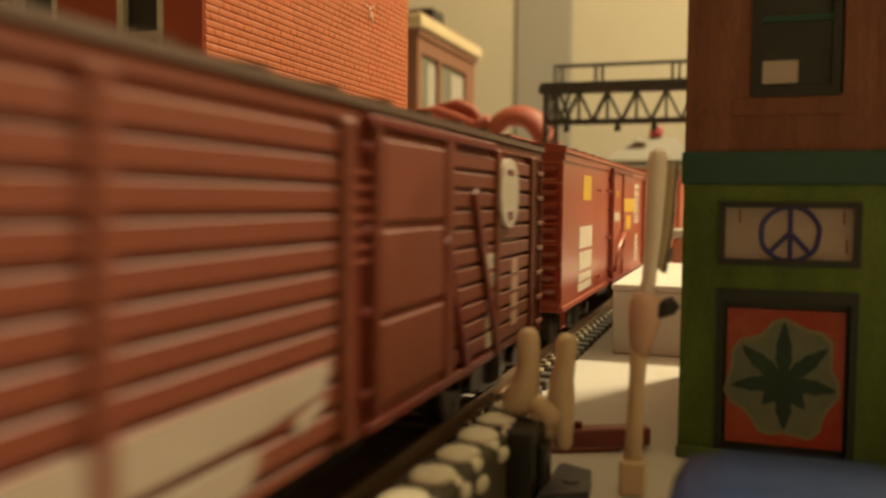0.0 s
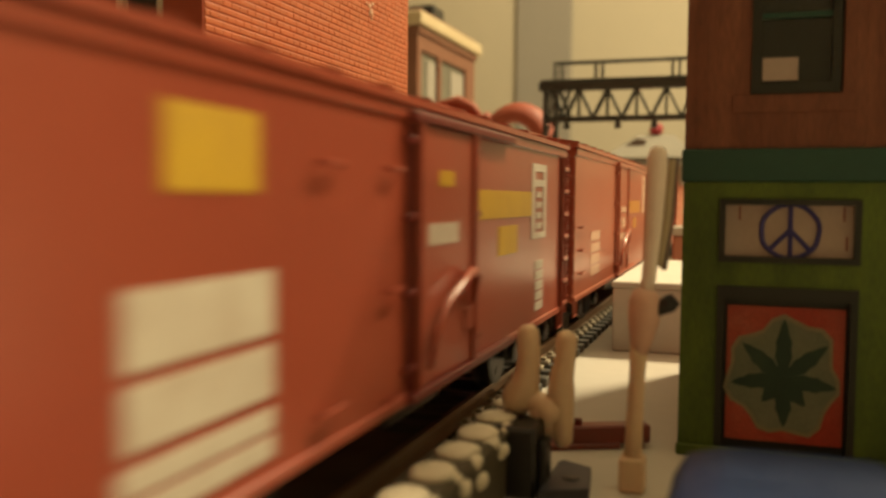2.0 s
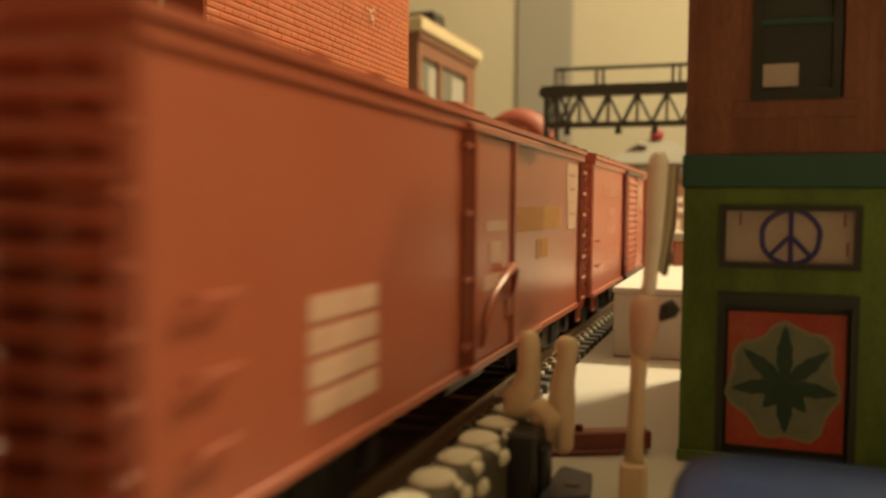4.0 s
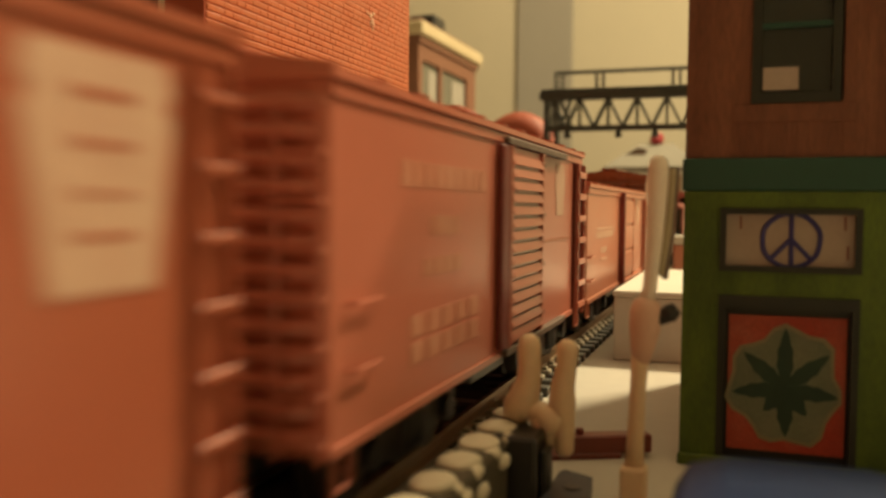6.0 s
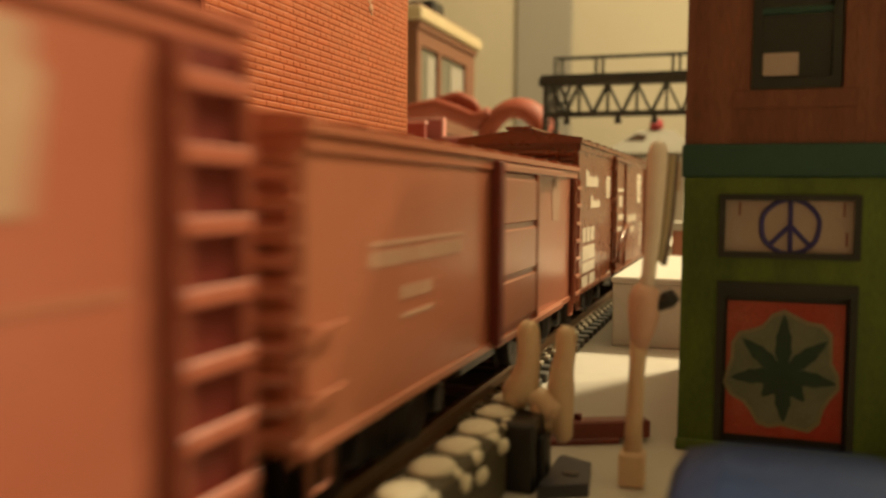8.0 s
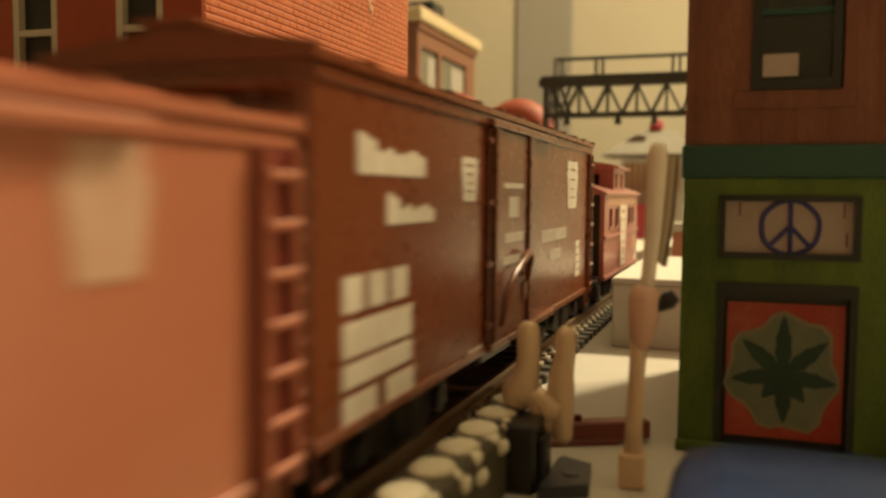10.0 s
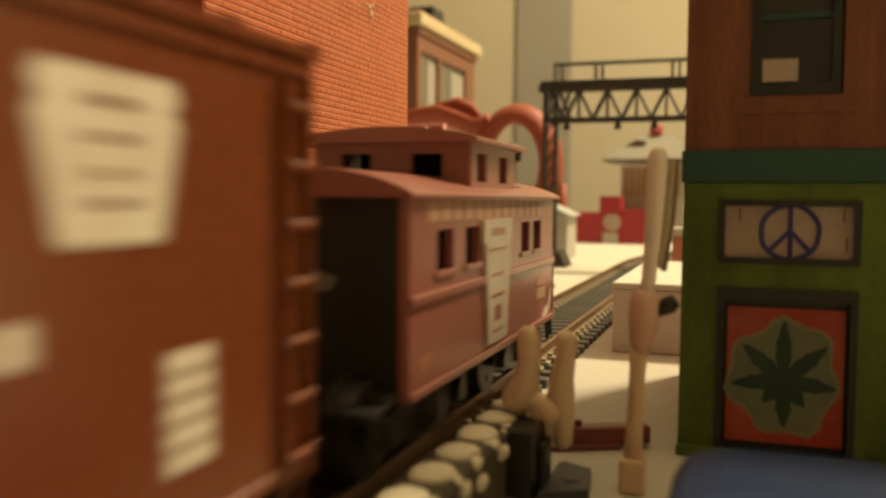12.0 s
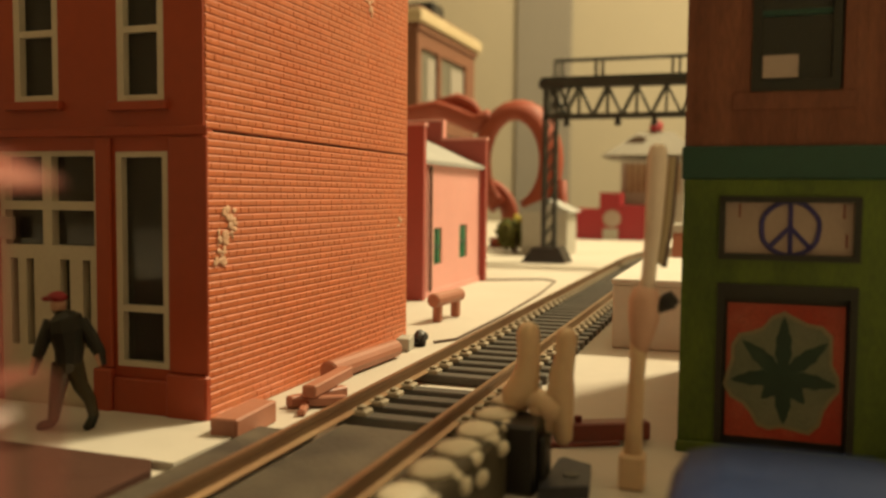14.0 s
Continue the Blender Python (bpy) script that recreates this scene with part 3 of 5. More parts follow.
def car_ribbed():
    # roof in darker brown-grey, which partly carries the shading up there
    car, z1, mid = boxcar(-1.5, 149, 43.6, OX_A, DOORGREY, "brown oxide boxcar with ribbed sides and a white roundel")
    for sx in (-1, 1):
        for y0, y1 in ((-66, -4), (24, 66)):
            for i in range(11):
                z = SILL + 2 + (z1 - SILL - 4.5) * i / 11
                w = (z1 - SILL - 4.5) / 11
                a, b = sx * (SIDE - 0.1), sx * (SIDE + 0.75)
                bm = B(min(a, b), max(a, b), y0 + 1, y1 - 1, z, z + w * 0.78, bev=0.14)
                part("side_rib", bm, OX_A, car)
            for y in (y0, (y0 + y1) / 2, y1):
                a, b = sx * (SIDE - 0.1), sx * (SIDE + 1.2)
                part("side_post", B(min(a, b), max(a, b), y - 0.9, y + 0.9, SILL + 1, z1 - 1.8, bev=0.2), OX_A, car)
    for sx in (-1, 1):
        a, b = sx * SIDE, sx * (SIDE + 1.5)
        part("doorway_post", B(min(a, b), max(a, b), -5.6, -3.4, SILL + 1, z1 - 1.8, bev=0.5), OX_A, car)
        # raised dark strip paints the gap's shade; paler slats paint its bright glints
        a, b = sx * (SIDE - 0.1), sx * (SIDE + 0.3)
        gap = part("gap_shade", B(min(a, b), max(a, b), -3.4, 1.6, SILL + 1, z1 - 1.8), OXBLOOD, car, "dark red strip painted as the shade in a gap beside the door")
        for i in range(7):
            a, b = sx * (SIDE + 0.2), sx * (SIDE + 0.7)
            part("slat", B(min(a, b), max(a, b), -3.4, 1.6, 24.5 + 1.35 * i, 24.68 + 1.35 * i), OX_G, gap)
    slide_door(car, 1.8, 23, z1, OX_A, DARKRED, panels=3, lever=False)
    for sx in (-1, 1):
        for y, z, L in ((27, 17, 20), (39.5, 20, 26)):
            bm = obox(bmesh.new(), (sx * (SIDE + 1.0), y, z), (0.6, 1.7, L), Euler((radians(28), 0, 0)).to_matrix(), 0.15)
            part("diagonal_brace", bm, DARKRED, car)
    bm = tube(bmesh.new(), [(SIDE + 0.9, 49.4, 31.3), (SIDE + 1.6, 49.4, 31.3)], 5.0, 28)
    part("roundel", bm, WHITE_LETTER, car, "white round emblem plate")
    bm = bmesh.new()
    box(bm, SIDE + 1.55, SIDE + 1.7, 47.8, 51.0, 33.9, 34.7)
    box(bm, SIDE + 1.55, SIDE + 1.7, 48.2, 50.6, 27.5, 28.7)
    part("emblem_mark", bm, DARKRED, car)
    letters(car, SIDE + 0.72, 40.2, 47.4, 9.6, 23, WHITE_LETTER, "rows of unreadable white lettering", marks=2, rows=5)
    letters(car, SIDE + 0.72, 53.6, 57.4, 11, 21.5, FADED_LETTER, "small unreadable white lettering", marks=1, rows=4)
    # tan instead of white: corner darkening is put into this lettering's colour
    bm = bmesh.new()
    prism(bm, [(-50, 16.6), (-8.2, 16.6), (-7.4, 16.2), (-9, 14.4), (-18, 13.4), (-50, 13.0)], "x", SIDE + 0.5, SIDE + 0.95)
    prism(bm, [(-50, 12.3), (-19.6, 12.3), (-18.8, 11.6), (-20.5, 9.8), (-50, 9.4)], "x", SIDE + 0.5, SIDE + 0.95)
    prism(bm, [(-13.5, 13.0), (-9.0, 14.0), (-8.6, 13.2), (-13, 11.6)], "x", SIDE + 0.5, SIDE + 0.95)
    part("lettering", bm, SIGN_PAPER, car, "large white lettering along the sill, dimmed to tan in its colour")
    TRAIN.append((car, mid))


def car_long():
    car, z1, mid = boxcar(170, 320, 44.8, OX_B, OX_B, "red oxide boxcar with yellow and white lettering")
    slide_door(car, 235 - mid, 256 - mid, z1, OX_B, DARKRED)
    f = lambda a, b, z0, zz, m, t, marks=0, rows=1, x=SIDE: letters(car, x, a - mid, b - mid, z0 - RAILTOP, zz - RAILTOP, m, t, marks, rows)
    f(193, 204, 35, 40.6, YELLOW_LETTER, "yellow patch")
    f(189, 206, 24.4, 29.2, WHITE_LETTER, "bar of unreadable white lettering")
    f(189, 206, 19.7, 23.6, WHITE_LETTER, "bar of unreadable white lettering")
    f(188.5, 206, 14.6, 18.8, WHITE_LETTER, "bar of unreadable white lettering", 1, 2)
    f(259, 291, 31.8, 35.8, YELLOW_LETTER, "bar of unreadable yellow lettering")
    f(270, 281, 26.3, 30.6, YELLOW_LETTER, "patch of unreadable yellow lettering")
    f(238.5, 249.5, 29.4, 31.8, WHITE_LETTER, "unreadable white lettering on the door", 5, 1, SIDE + 0.7)
    f(242, 247.5, 36, 37.8, YELLOW_LETTER, "small yellow lettering on the door", 3, 1, SIDE + 0.7)
    f(294, 300, 15, 24, WHITE_LETTER, "small unreadable white lettering", 1, 5)
    tag_board(car, 291 - mid, 302 - mid, 27.9 - RAILTOP, 40.6 - RAILTOP, WHITE_LETTER)
    grabs(car, SIDE, 215 - mid, (12, 33), 4, OX_B)
    grabs(car, SIDE, 229 - mid, (10, 21, 33), 3, OX_B)
    TRAIN.append((car, mid))


def tag_board(car, y0, y1, z0, z1, mat, ground=None):
    """An emblem shaped like a luggage tag with blank bars: outlined, or solid with bars of the car's colour (ground)."""
    x, w, h = SIDE, y1 - y0, z1 - z0
    if ground:
        em = part("emblem", prism(bmesh.new(), [(y0 + w * 0.14, z0), (y1 - w * 0.14, z0), (y1, z1 - h * 0.26), (y1 - w * 0.06, z1 - h * 0.2), (y1, z1 - h * 0.12), (y1 - w * 0.04, z1),
                                                (y0 + w * 0.04, z1), (y0, z1 - h * 0.12), (y0 + w * 0.06, z1 - h * 0.2), (y0, z1 - h * 0.26)], "x", x - 0.05, x + 0.1), mat, car, "solid white tag-shaped emblem with blank bars")
        for a, b in ((0.80, 0.84), (0.60, 0.63), (0.40, 0.42), (0.22, 0.25)):
            part("blank_bar", B(x + 0.05, x + 0.14, y0 + w * 0.28, y1 - w * 0.28, z0 + h * a, z0 + h * b), ground, em)
    else:
        em = part("emblem", side_holed(y0, y1, z0, z1, x - 0.05, x + 0.1, [(y0 + w * 0.2, y1 - w * 0.2, z0 + h * 0.08, z0 + h * 0.70), (y0 + w * 0.2, y1 - w * 0.2, z0 + h * 0.79, z0 + h * 0.9)]), mat, car, "outlined tag-shaped emblem in worn white")
        for k in range(4):
            zz = z0 + h * (0.13 + 0.14 * k)
            part("blank_bar", B(x - 0.05, x + 0.1, y0 + w * 0.32, y1 - w * 0.32, zz, zz + h * 0.08), mat, em)


def keystone(car, y, z0, z1, w, mat, name="emblem"):
    h = z1 - z0
    bm = bmesh.new()
    prism(bm, [(y - w * 0.36, z0), (y + w * 0.36, z0), (y + w * 0.5, z0 + h * 0.75), (y + w * 0.4, z0 + h * 0.8), (y + w * 0.4, z1), (y - w * 0.4, z1),
               (y - w * 0.4, z0 + h * 0.8), (y - w * 0.5, z0 + h * 0.75)], "x", SIDE - 0.05, SIDE + 0.1)
    part(name, bm, mat, car, "worn keystone-shaped emblem")


def car_orange():
    car, z1, mid = boxcar(331, 480, 46, OX_C, OX_C, "orange oxide boxcar with faded amber lettering")
    slide_door(car, 395 - mid, 416 - mid, z1, OX_C, OX_C)
    f = lambda a, b, z0, zz, m, t, marks=0, rows=1, x=SIDE: letters(car, x, a - mid, b - mid, z0 - RAILTOP, zz - RAILTOP, m, t, marks, rows)
    f(421.5, 456, 30.3, 34.3, AMBER_LETTER, "bar of unreadable amber lettering", 11)
    f(435, 446, 25.4, 28.8, AMBER_LETTER, "patch of unreadable amber lettering", 3)
    f(401, 412, 31, 32.4, FADED_LETTER, "faded lettering on the door", 1, 1, SIDE + 0.7)
    f(403, 409, 26.5, 29.5, FADED_LETTER, "faded lettering on the door", 1, 1, SIDE + 0.7)
    f(400, 412, 23, 25, FADED_LETTER, "faded lettering on the door", 1, 1, SIDE + 0.7)
    f(352, 366, 16, 27, FADED_LETTER, "rows of faded unreadable lettering", 1, 4)
    tag_board(car, 461 - mid, 473 - mid, 29.8 - RAILTOP, 43 - RAILTOP, FADED_LETTER, OX_C)
    grabs(car, SIDE, 338 - mid, (14, 19, 24), 5, OX_C)
    TRAIN.append((car, mid))


def car_salmon():
    car, z1, mid = boxcar(494.5, 616, 46, OX_G, OX_G, "salmon oxide boxcar with a slatted door", wide=7.4)
    slide_door(car, 552 - mid, 574 - mid, z1, OX_G, DOORGREY, slats=15, lever=False)
    for sx in (-1, 1):
        a, b = sorted((sx * SIDE, sx * (SIDE + 1.1)))
        part("door_stop", B(a, b, 547.5 - mid, 551.6 - mid, SILL + 1.3, z1 - 2.2, bev=0.3), DARKRED, car, "dark red door stop")
    f = lambda a, b, z0, zz, m, t, marks=0, rows=1, x=SIDE: letters(car, x, a - mid, b - mid, z0 - RAILTOP, zz - RAILTOP, m, t, marks, rows)
    f(511, 543, 36.8, 39.6, GHOST_LETTER, "bar of faded unreadable lettering", 9)
    f(520, 531, 31.5, 33.7, GHOST_LETTER, "faded unreadable lettering", 4)
    f(518, 532, 27, 29, GHOST_LETTER, "faded unreadable lettering", 4)
    f(514, 540, 17, 23, GHOST_LETTER, "rows of faded unreadable lettering", 5, 2)
    keystone(car, 593 - mid, 33.3 - RAILTOP, 43.0 - RAILTOP, 9, FADED_LETTER)
    f(577, 604, 28.5, 29.1, GHOST_LETTER, "thin faded line of lettering", 10)
    grabs(car, SIDE, 501 - mid, (15.5, 21.5), 6, OX_G)
    TRAIN.append((car, mid))


def car_clay():
    car, z1, mid = boxcar(625, 746, 40.0, OX_D, OX_D, "low clay-coloured boxcar with panelled door", rise=1.6, wide=4.2)
    slide_door(car, 682 - mid, 706 - mid, z1, OX_D, OX_D, panels=3, lever=False)
    part("door_post", B(SIDE, SIDE + 1.6, 679.5 - mid, 682 - mid, SILL + 0.6, z1 - 0.8, bev=0.15), DARKRED, car)
    f = lambda a, b, z0, zz, m, t, marks=0, rows=1, x=SIDE: letters(car, x, a - mid, b - mid, z0 - RAILTOP, zz - RAILTOP, m, t, marks, rows)
    f(638, 667, 27.4, 29.0, FADED_LETTER, "bar of faded unreadable lettering", 13)
    f(638, 667, 29.5, 29.9, FADED_LETTER, "thin faded line")
    f(646, 656, 23.6, 25.0, FADED_LETTER, "faded unreadable lettering", 4)
    f(646, 656, 21.6, 22.1, FADED_LETTER, "thin faded line")
    keystone(car, 725 - mid, 29.7 - RAILTOP, 37.5 - RAILTOP, 7.5, FADED_LETTER)
    grabs(car, SIDE, 628 - mid, (13.5, 19), 6, OX_D)
    TRAIN.append((car, mid))


def car_umber():
    car, z1, mid = boxcar(749, 888, 46.1, OX_E, OX_E, "dark umber boxcar with large white lettering")
    slide_door(car, 802 - mid, 823 - mid, z1, OX_E, OX_E)
    f = lambda a, b, z0, zz, m, t, marks=0, rows=1, x=SIDE: letters(car, x, a - mid, b - mid, z0 - RAILTOP, zz - RAILTOP, m, t, marks, rows)
    for y0, y1, za, zb in ((758.0, 776.0, 36.5, 40.2), (765.0, 779.0, 31.6, 34.6)):
        bm = bmesh.new()
        n = 8
        for i in range(n):
            p, w = y0 - mid + (y1 - y0) * i / n, (y1 - y0) / n
            up = (1.1, 0.7, -0.3, 0.1, -0.35, 0.0, 0.35, -0.1)[i] - 0.06 * i
            box(bm, SIDE - 0.05, SIDE + 0.1, p, p + w * 0.93, za - RAILTOP, zb - 1.0 + up - RAILTOP)
        part("lettering", bm, WHITE_LETTER, car, "large unreadable white script")
    f(755.0, 772.0, 23.9, 27.2, WHITE_LETTER, "three white lettering blocks", 3)
    f(755.0, 772.0, 19.8, 23.0, WHITE_LETTER, "bar of unreadable white lettering")
    f(755.0, 772.0, 17.0, 19.2, WHITE_LETTER, "bar of unreadable white lettering")
    f(755.0, 775.0, 13.8, 16.2, WHITE_LETTER, "bar of unreadable white lettering", 2)
    tag_board(car, 789 - mid, 796 - mid, 33.8 - RAILTOP, 39.4 - RAILTOP, WHITE_LETTER, OX_E)
    f(807.0, 819.0, 35.6, 36.4, WHITE_LETTER, "white line of lettering on the door", 1, 1, SIDE + 0.7)
    f(810.0, 816.0, 31.3, 34.4, WHITE_LETTER, "white emblem on the door", 1, 1, SIDE + 0.7)
    f(808.0, 819.0, 27.6, 29.0, WHITE_LETTER, "white line of lettering on the door", 1, 1, SIDE + 0.7)
    f(807.0, 817.0, 24.4, 25.6, WHITE_LETTER, "white line of lettering on the door", 1, 1, SIDE + 0.7)
    tag_board(car, 858.5 - mid, 870.5 - mid, 32.0 - RAILTOP, 41.6 - RAILTOP, WHITE_LETTER, OX_E)
    f(836.0, 859.0, 26.2, 28.4, WHITE_LETTER, "bar of unreadable white lettering", 9)
    f(843.0, 853.0, 22.6, 24.6, WHITE_LETTER, "unreadable white lettering", 4)
    f(869.0, 874.0, 17, 25, WHITE_LETTER, "small unreadable white lettering", 1, 5)
    f(793.0, 799.0, 12.9, 14.2, WHITE_LETTER, "small white lettering")
    TRAIN.append((car, mid))


def caboose():
    q0, q1, eave = 906.5, 980, 35.2
    mid, h, z1 = (q0 + q1) / 2, (q1 - q0) / 2, eave - RAILTOP
    car = thing("caboose", 0, 0, 0, "rose-red caboose with a cupola and white lettering", "caboose", group="cars of the freight train")
    bodyh, tail = h - 4, h + 4.5
    # side walls with window openings, ends, floor
    wins = [(-23.9, -17.9), (-12.9, -6.9), (16.8, 22.6), (25.2, 31)]
    near = -h + 4
    for sx in (-1, 1):
        a, b = (SIDE - 1.2, SIDE) if sx > 0 else (-SIDE, -SIDE + 1.2)
        part("side_wall", side_holed(near, tail, SILL, z1, a, b, [(*w, 21.6, 26.6) for w in wins]), OX_K, car)
        a, b = (SIDE - 0.05, SIDE + 0.5) if sx > 0 else (-SIDE - 0.5, -SIDE + 0.05)
        part("belt_rail", B(a, b, near, tail, 18.6, 19.7, bev=0.15), OX_K, car)
        part("belt_rail", B(a, b, near, tail, SILL, SILL + 1, bev=0.15), OX_K, car)
        for w0, w1 in wins:
            c0, c1 = (SIDE - 0.02, SIDE + 0.35) if sx > 0 else (-SIDE - 0.35, -SIDE + 0.02)
            part("window_sill", B(c0, c1, w0 - 0.6, w1 + 0.6, 21.0, 21.8, bev=0.1), OX_K, car)
    # near end painted blackish: its shade is put into the colour
    part("front_end", B(-SIDE + 1.2, SIDE - 1.2, near + 0.5, near + 1.7, SILL, z1), BLACKGREEN, car, "end wall blackened for the shade on it, with a small white mark")
    part("end_mark", prism(bmesh.new(), [(-2.5, 21), (1.5, 22.4), (4.5, 21.4), (3.6, 20), (-1.5, 19.6)], "y", near + 0.42, near + 0.52), DULLROOF, car)
    part("rear_end", B(-SIDE + 1.2, SIDE - 1.2, tail - 1.8, tail - 0.6, SILL, z1), DARKRED, car)
    part("floor", B(-SIDE + 1.2, SIDE - 1.2, -h, h, SILL, SILL + 1.2), BLACK, car)
    # near-black block carries the shade inside the caboose
    part("interior", B(-6, 6, -bodyh + 3, bodyh - 3, SILL + 1.2, z1 - 1), UNLIT_IN, car)
    def arch(w, z, rise, drop):
        pts = [(-w, z - drop)] + [(w * math.sin(a), z + rise * math.cos(a) ** 1.6) for a in [(-1 + i / 7) * math.pi / 2 for i in range(15)]] + [(w, z - drop)]
        return pts
    def arched(name, w, z, rise, drop, y0, y1, mat):
        return part(name, prism(bmesh.new(), arch(w, z, rise, drop), "y", y0, y1), mat, car)
    arched("roof", SIDE + 0.7, z1, 3.0, 0.4, near - 1.0, h + 7.5, OX_K)
    # cupola with its own openings
    cz = z1 - 0.3
    c0, c1, cw = -6, 18, SIDE - 1.5
    for sx in (-1, 1):
        a, b = (cw - 1, cw) if sx > 0 else (-cw, -cw + 1)
        part("cupola_side", side_holed(c0, c1, z1, cz + 8.2, a, b, [(c0 + 3, c0 + 7.5, cz + 2.2, cz + 6.2), (c1 - 9.5, c1 - 5, cz + 2.2, cz + 6.2)]), OX_K, car)
    for y0, y1 in ((c0, c0 + 1), (c1 - 1, c1)):
        part("cupola_end", holed(-cw + 1, cw - 1, z1, cz + 8.2, y0, y1, [(-7.6, -3, cz + 2.6, cz + 6), (3, 7.6, cz + 2.6, cz + 6)]), OX_K, car)
    # same near-black for the unlit cupola
    part("cupola_interior", B(-cw + 2, cw - 2, 5, 7, z1, cz + 8), UNLIT_IN, car)
    arched("cupola_roof", cw + 1.6, cz + 8.0, 1.6, 0.5, c0 - 2.5, c1 + 2.5, OX_K)
    bm = bmesh.new()
    tube(bm, [(cw - 3, 24.5, z1 + 5.6), (cw - 3, 24.5, z1 + 6.0), (cw - 3, 24.5, z1 + 8.4), (cw - 3, 24.5, z1 + 8.9)], [1.5, 2.4, 2.5, 1.6], 16)
    stack = part("smokestack", tube(bmesh.new(), [(cw - 3, 24.5, z1 + 1.0), (cw - 3, 24.5, z1 + 5.8)], 0.75, 12), OX_K, car, smooth=True)
    part("stack_cap", bm, BLACK, stack, "wide black cap")
    part("stack_base", tube(bmesh.new(), [(cw - 3, 24.5, z1 + 0.6), (cw - 3, 24.5, z1 + 1.7)], [2.8, 2.2], 16), BLACK, car)
    for sy in (-1, 1):
        end = tail if sy > 0 else h
        y = sy * (end + 4)
        part("platform", B(-SIDE + 1, SIDE - 1, min(sy * end, y), max(sy * end, y), SILL - 0.6, SILL + 0.6, bev=0.1), BLACK, car)
        bm = bmesh.new()
        for x in (-4, 4):
            tube(bm, [(x, y, SILL), (x, y, SILL + 9)], 0.2, 6)
        tube(bm, [(-4, y, SILL + 9), (4, y, SILL + 9)], 0.2, 6)
        part("railing", bm, BLACK, car)
        if sy > 0:
            for x in (-SIDE + 0.8, SIDE - 0.8):
                part("grab_rail", tube(bmesh.new(), [(x, end, SILL + 12.6), (x, y - 1.4, SILL + 12.9), (x, y - 0.4, SILL + 12.2), (x, y, SILL + 10.6), (x, y, SILL + 0.4)], 0.32, 6), OX_K, car)
        for x in (-SIDE + 1.2, SIDE - 1.2):
            part("step", tube(bmesh.new(), [(x, y - sy * 0.5, SILL), (x + math.copysign(0.3, x), y, SILL - 4), (x + math.copysign(0.3, x), y - sy * 3, SILL - 4.2), (x, y - sy * 3, SILL)], 0.4, 6), BLACK, car)
        truck(car, sy * (h - 14))
        coupler(car, sy * (end + 3), sy)
    part("underframe", B(-6, 6, -h + 2, h - 2, 4.6, SILL, bev=0.4), BLACK, car)
    letters(car, SIDE, -27, 32, 27.6, 30.0, FADED_LETTER, "faded line of unreadable lettering under the eave", 13)
    # white tapering panel with a few blank red bars in it
    em = part("emblem", prism(bmesh.new(), [(-6.0, 27.4), (8.8, 27.4), (9.0, 24.6), (8.2, 24.0), (6.4, 10.0), (-3.2, 10.0), (-5.2, 24.0), (-6.2, 24.6)], "x", SIDE - 0.05, SIDE + 0.56), WHITE_LETTER, car, "worn white tag-shaped emblem with blank red bars")
    for y0, y1, z0, zz in ((-2.2, 4.6, 25.2, 26.2), (-3.6, 5.8, 23.0, 23.4), (-2.2, 4.2, 19.4, 19.9), (-2.0, 4.0, 16.4, 16.9), (-0.4, 3.0, 13.0, 15.2), (-1.4, 3.8, 11.4, 11.8)):
        part("blank_bar", B(SIDE + 0.5, SIDE + 0.62, y0, y1, z0, zz), OX_K, em)
    letters(car, SIDE, 27.5, 35, 12.4, 17.0, FADED_LETTER, "two rows of small faded lettering", 1, 2)
    letters(car, SIDE, -30, -25.5, 11, 12.6, GHOST_LETTER, "small faded lettering", 4)
    bm = prism(bmesh.new(), [(33.6, 9.3), (36.4, 11.0), (38.2, 14.2), (39.0, 14.0), (38.0, 10.8), (35.4, 9.0)], "x", SIDE - 0.02, SIDE + 0.3)
    part("grab_iron", bm, WHITE_LETTER, car, "white curved grab iron")
    TRAIN.append((car, mid))


car_ribbed(), car_long(), car_orange(), car_salmon(), car_clay(), car_umber(), caboose()


# the train's unsteadiness: (seconds, millimetres ahead of an even run)
SURGE = [(0, 1), (0.5, -3), (1, 0), (1.5, 0), (2, 2.5), (2.5, 1.5), (5, 0), (6, 1), (6.5, -1), (7, 1), (7.5, -1), (8, 1), (10.5, -9), (11, -3.5), (11.5, 0.8),
         (12, 5), (12.5, 0.5), (13, 3), (13.5, 6.5), (14, 10)]


def run(t):
    """How far the train has come by t seconds, in millimetres; it slows a little."""
    return 74 * t - 0.475 * t * t + float(np.interp(t, [a for a, _ in SURGE], [b for _, b in SURGE]))


def motions():
    for car, mid in TRAIN:
        rows = []
        for i in range(57):
            t = i * 0.25
            s = mid - run(t)
            (xa, ya, _), (xb, yb, _) = way(s - 40), way(s + 40)
            head = math.degrees(math.atan2(-(xb - xa), yb - ya))
            rows.append((t, pose((xa + xb) / 2 * MM, (ya + yb) / 2 * MM, RAILTOP * MM, 0, 0, head)))
        walk(car, rows)
    for axle in WHEELS:
        x, y, z = axle.location
        walk(axle, [(i * 0.1, pose(x, y, z, math.degrees(run(i * 0.1) / 5.3))) for i in range(141)])


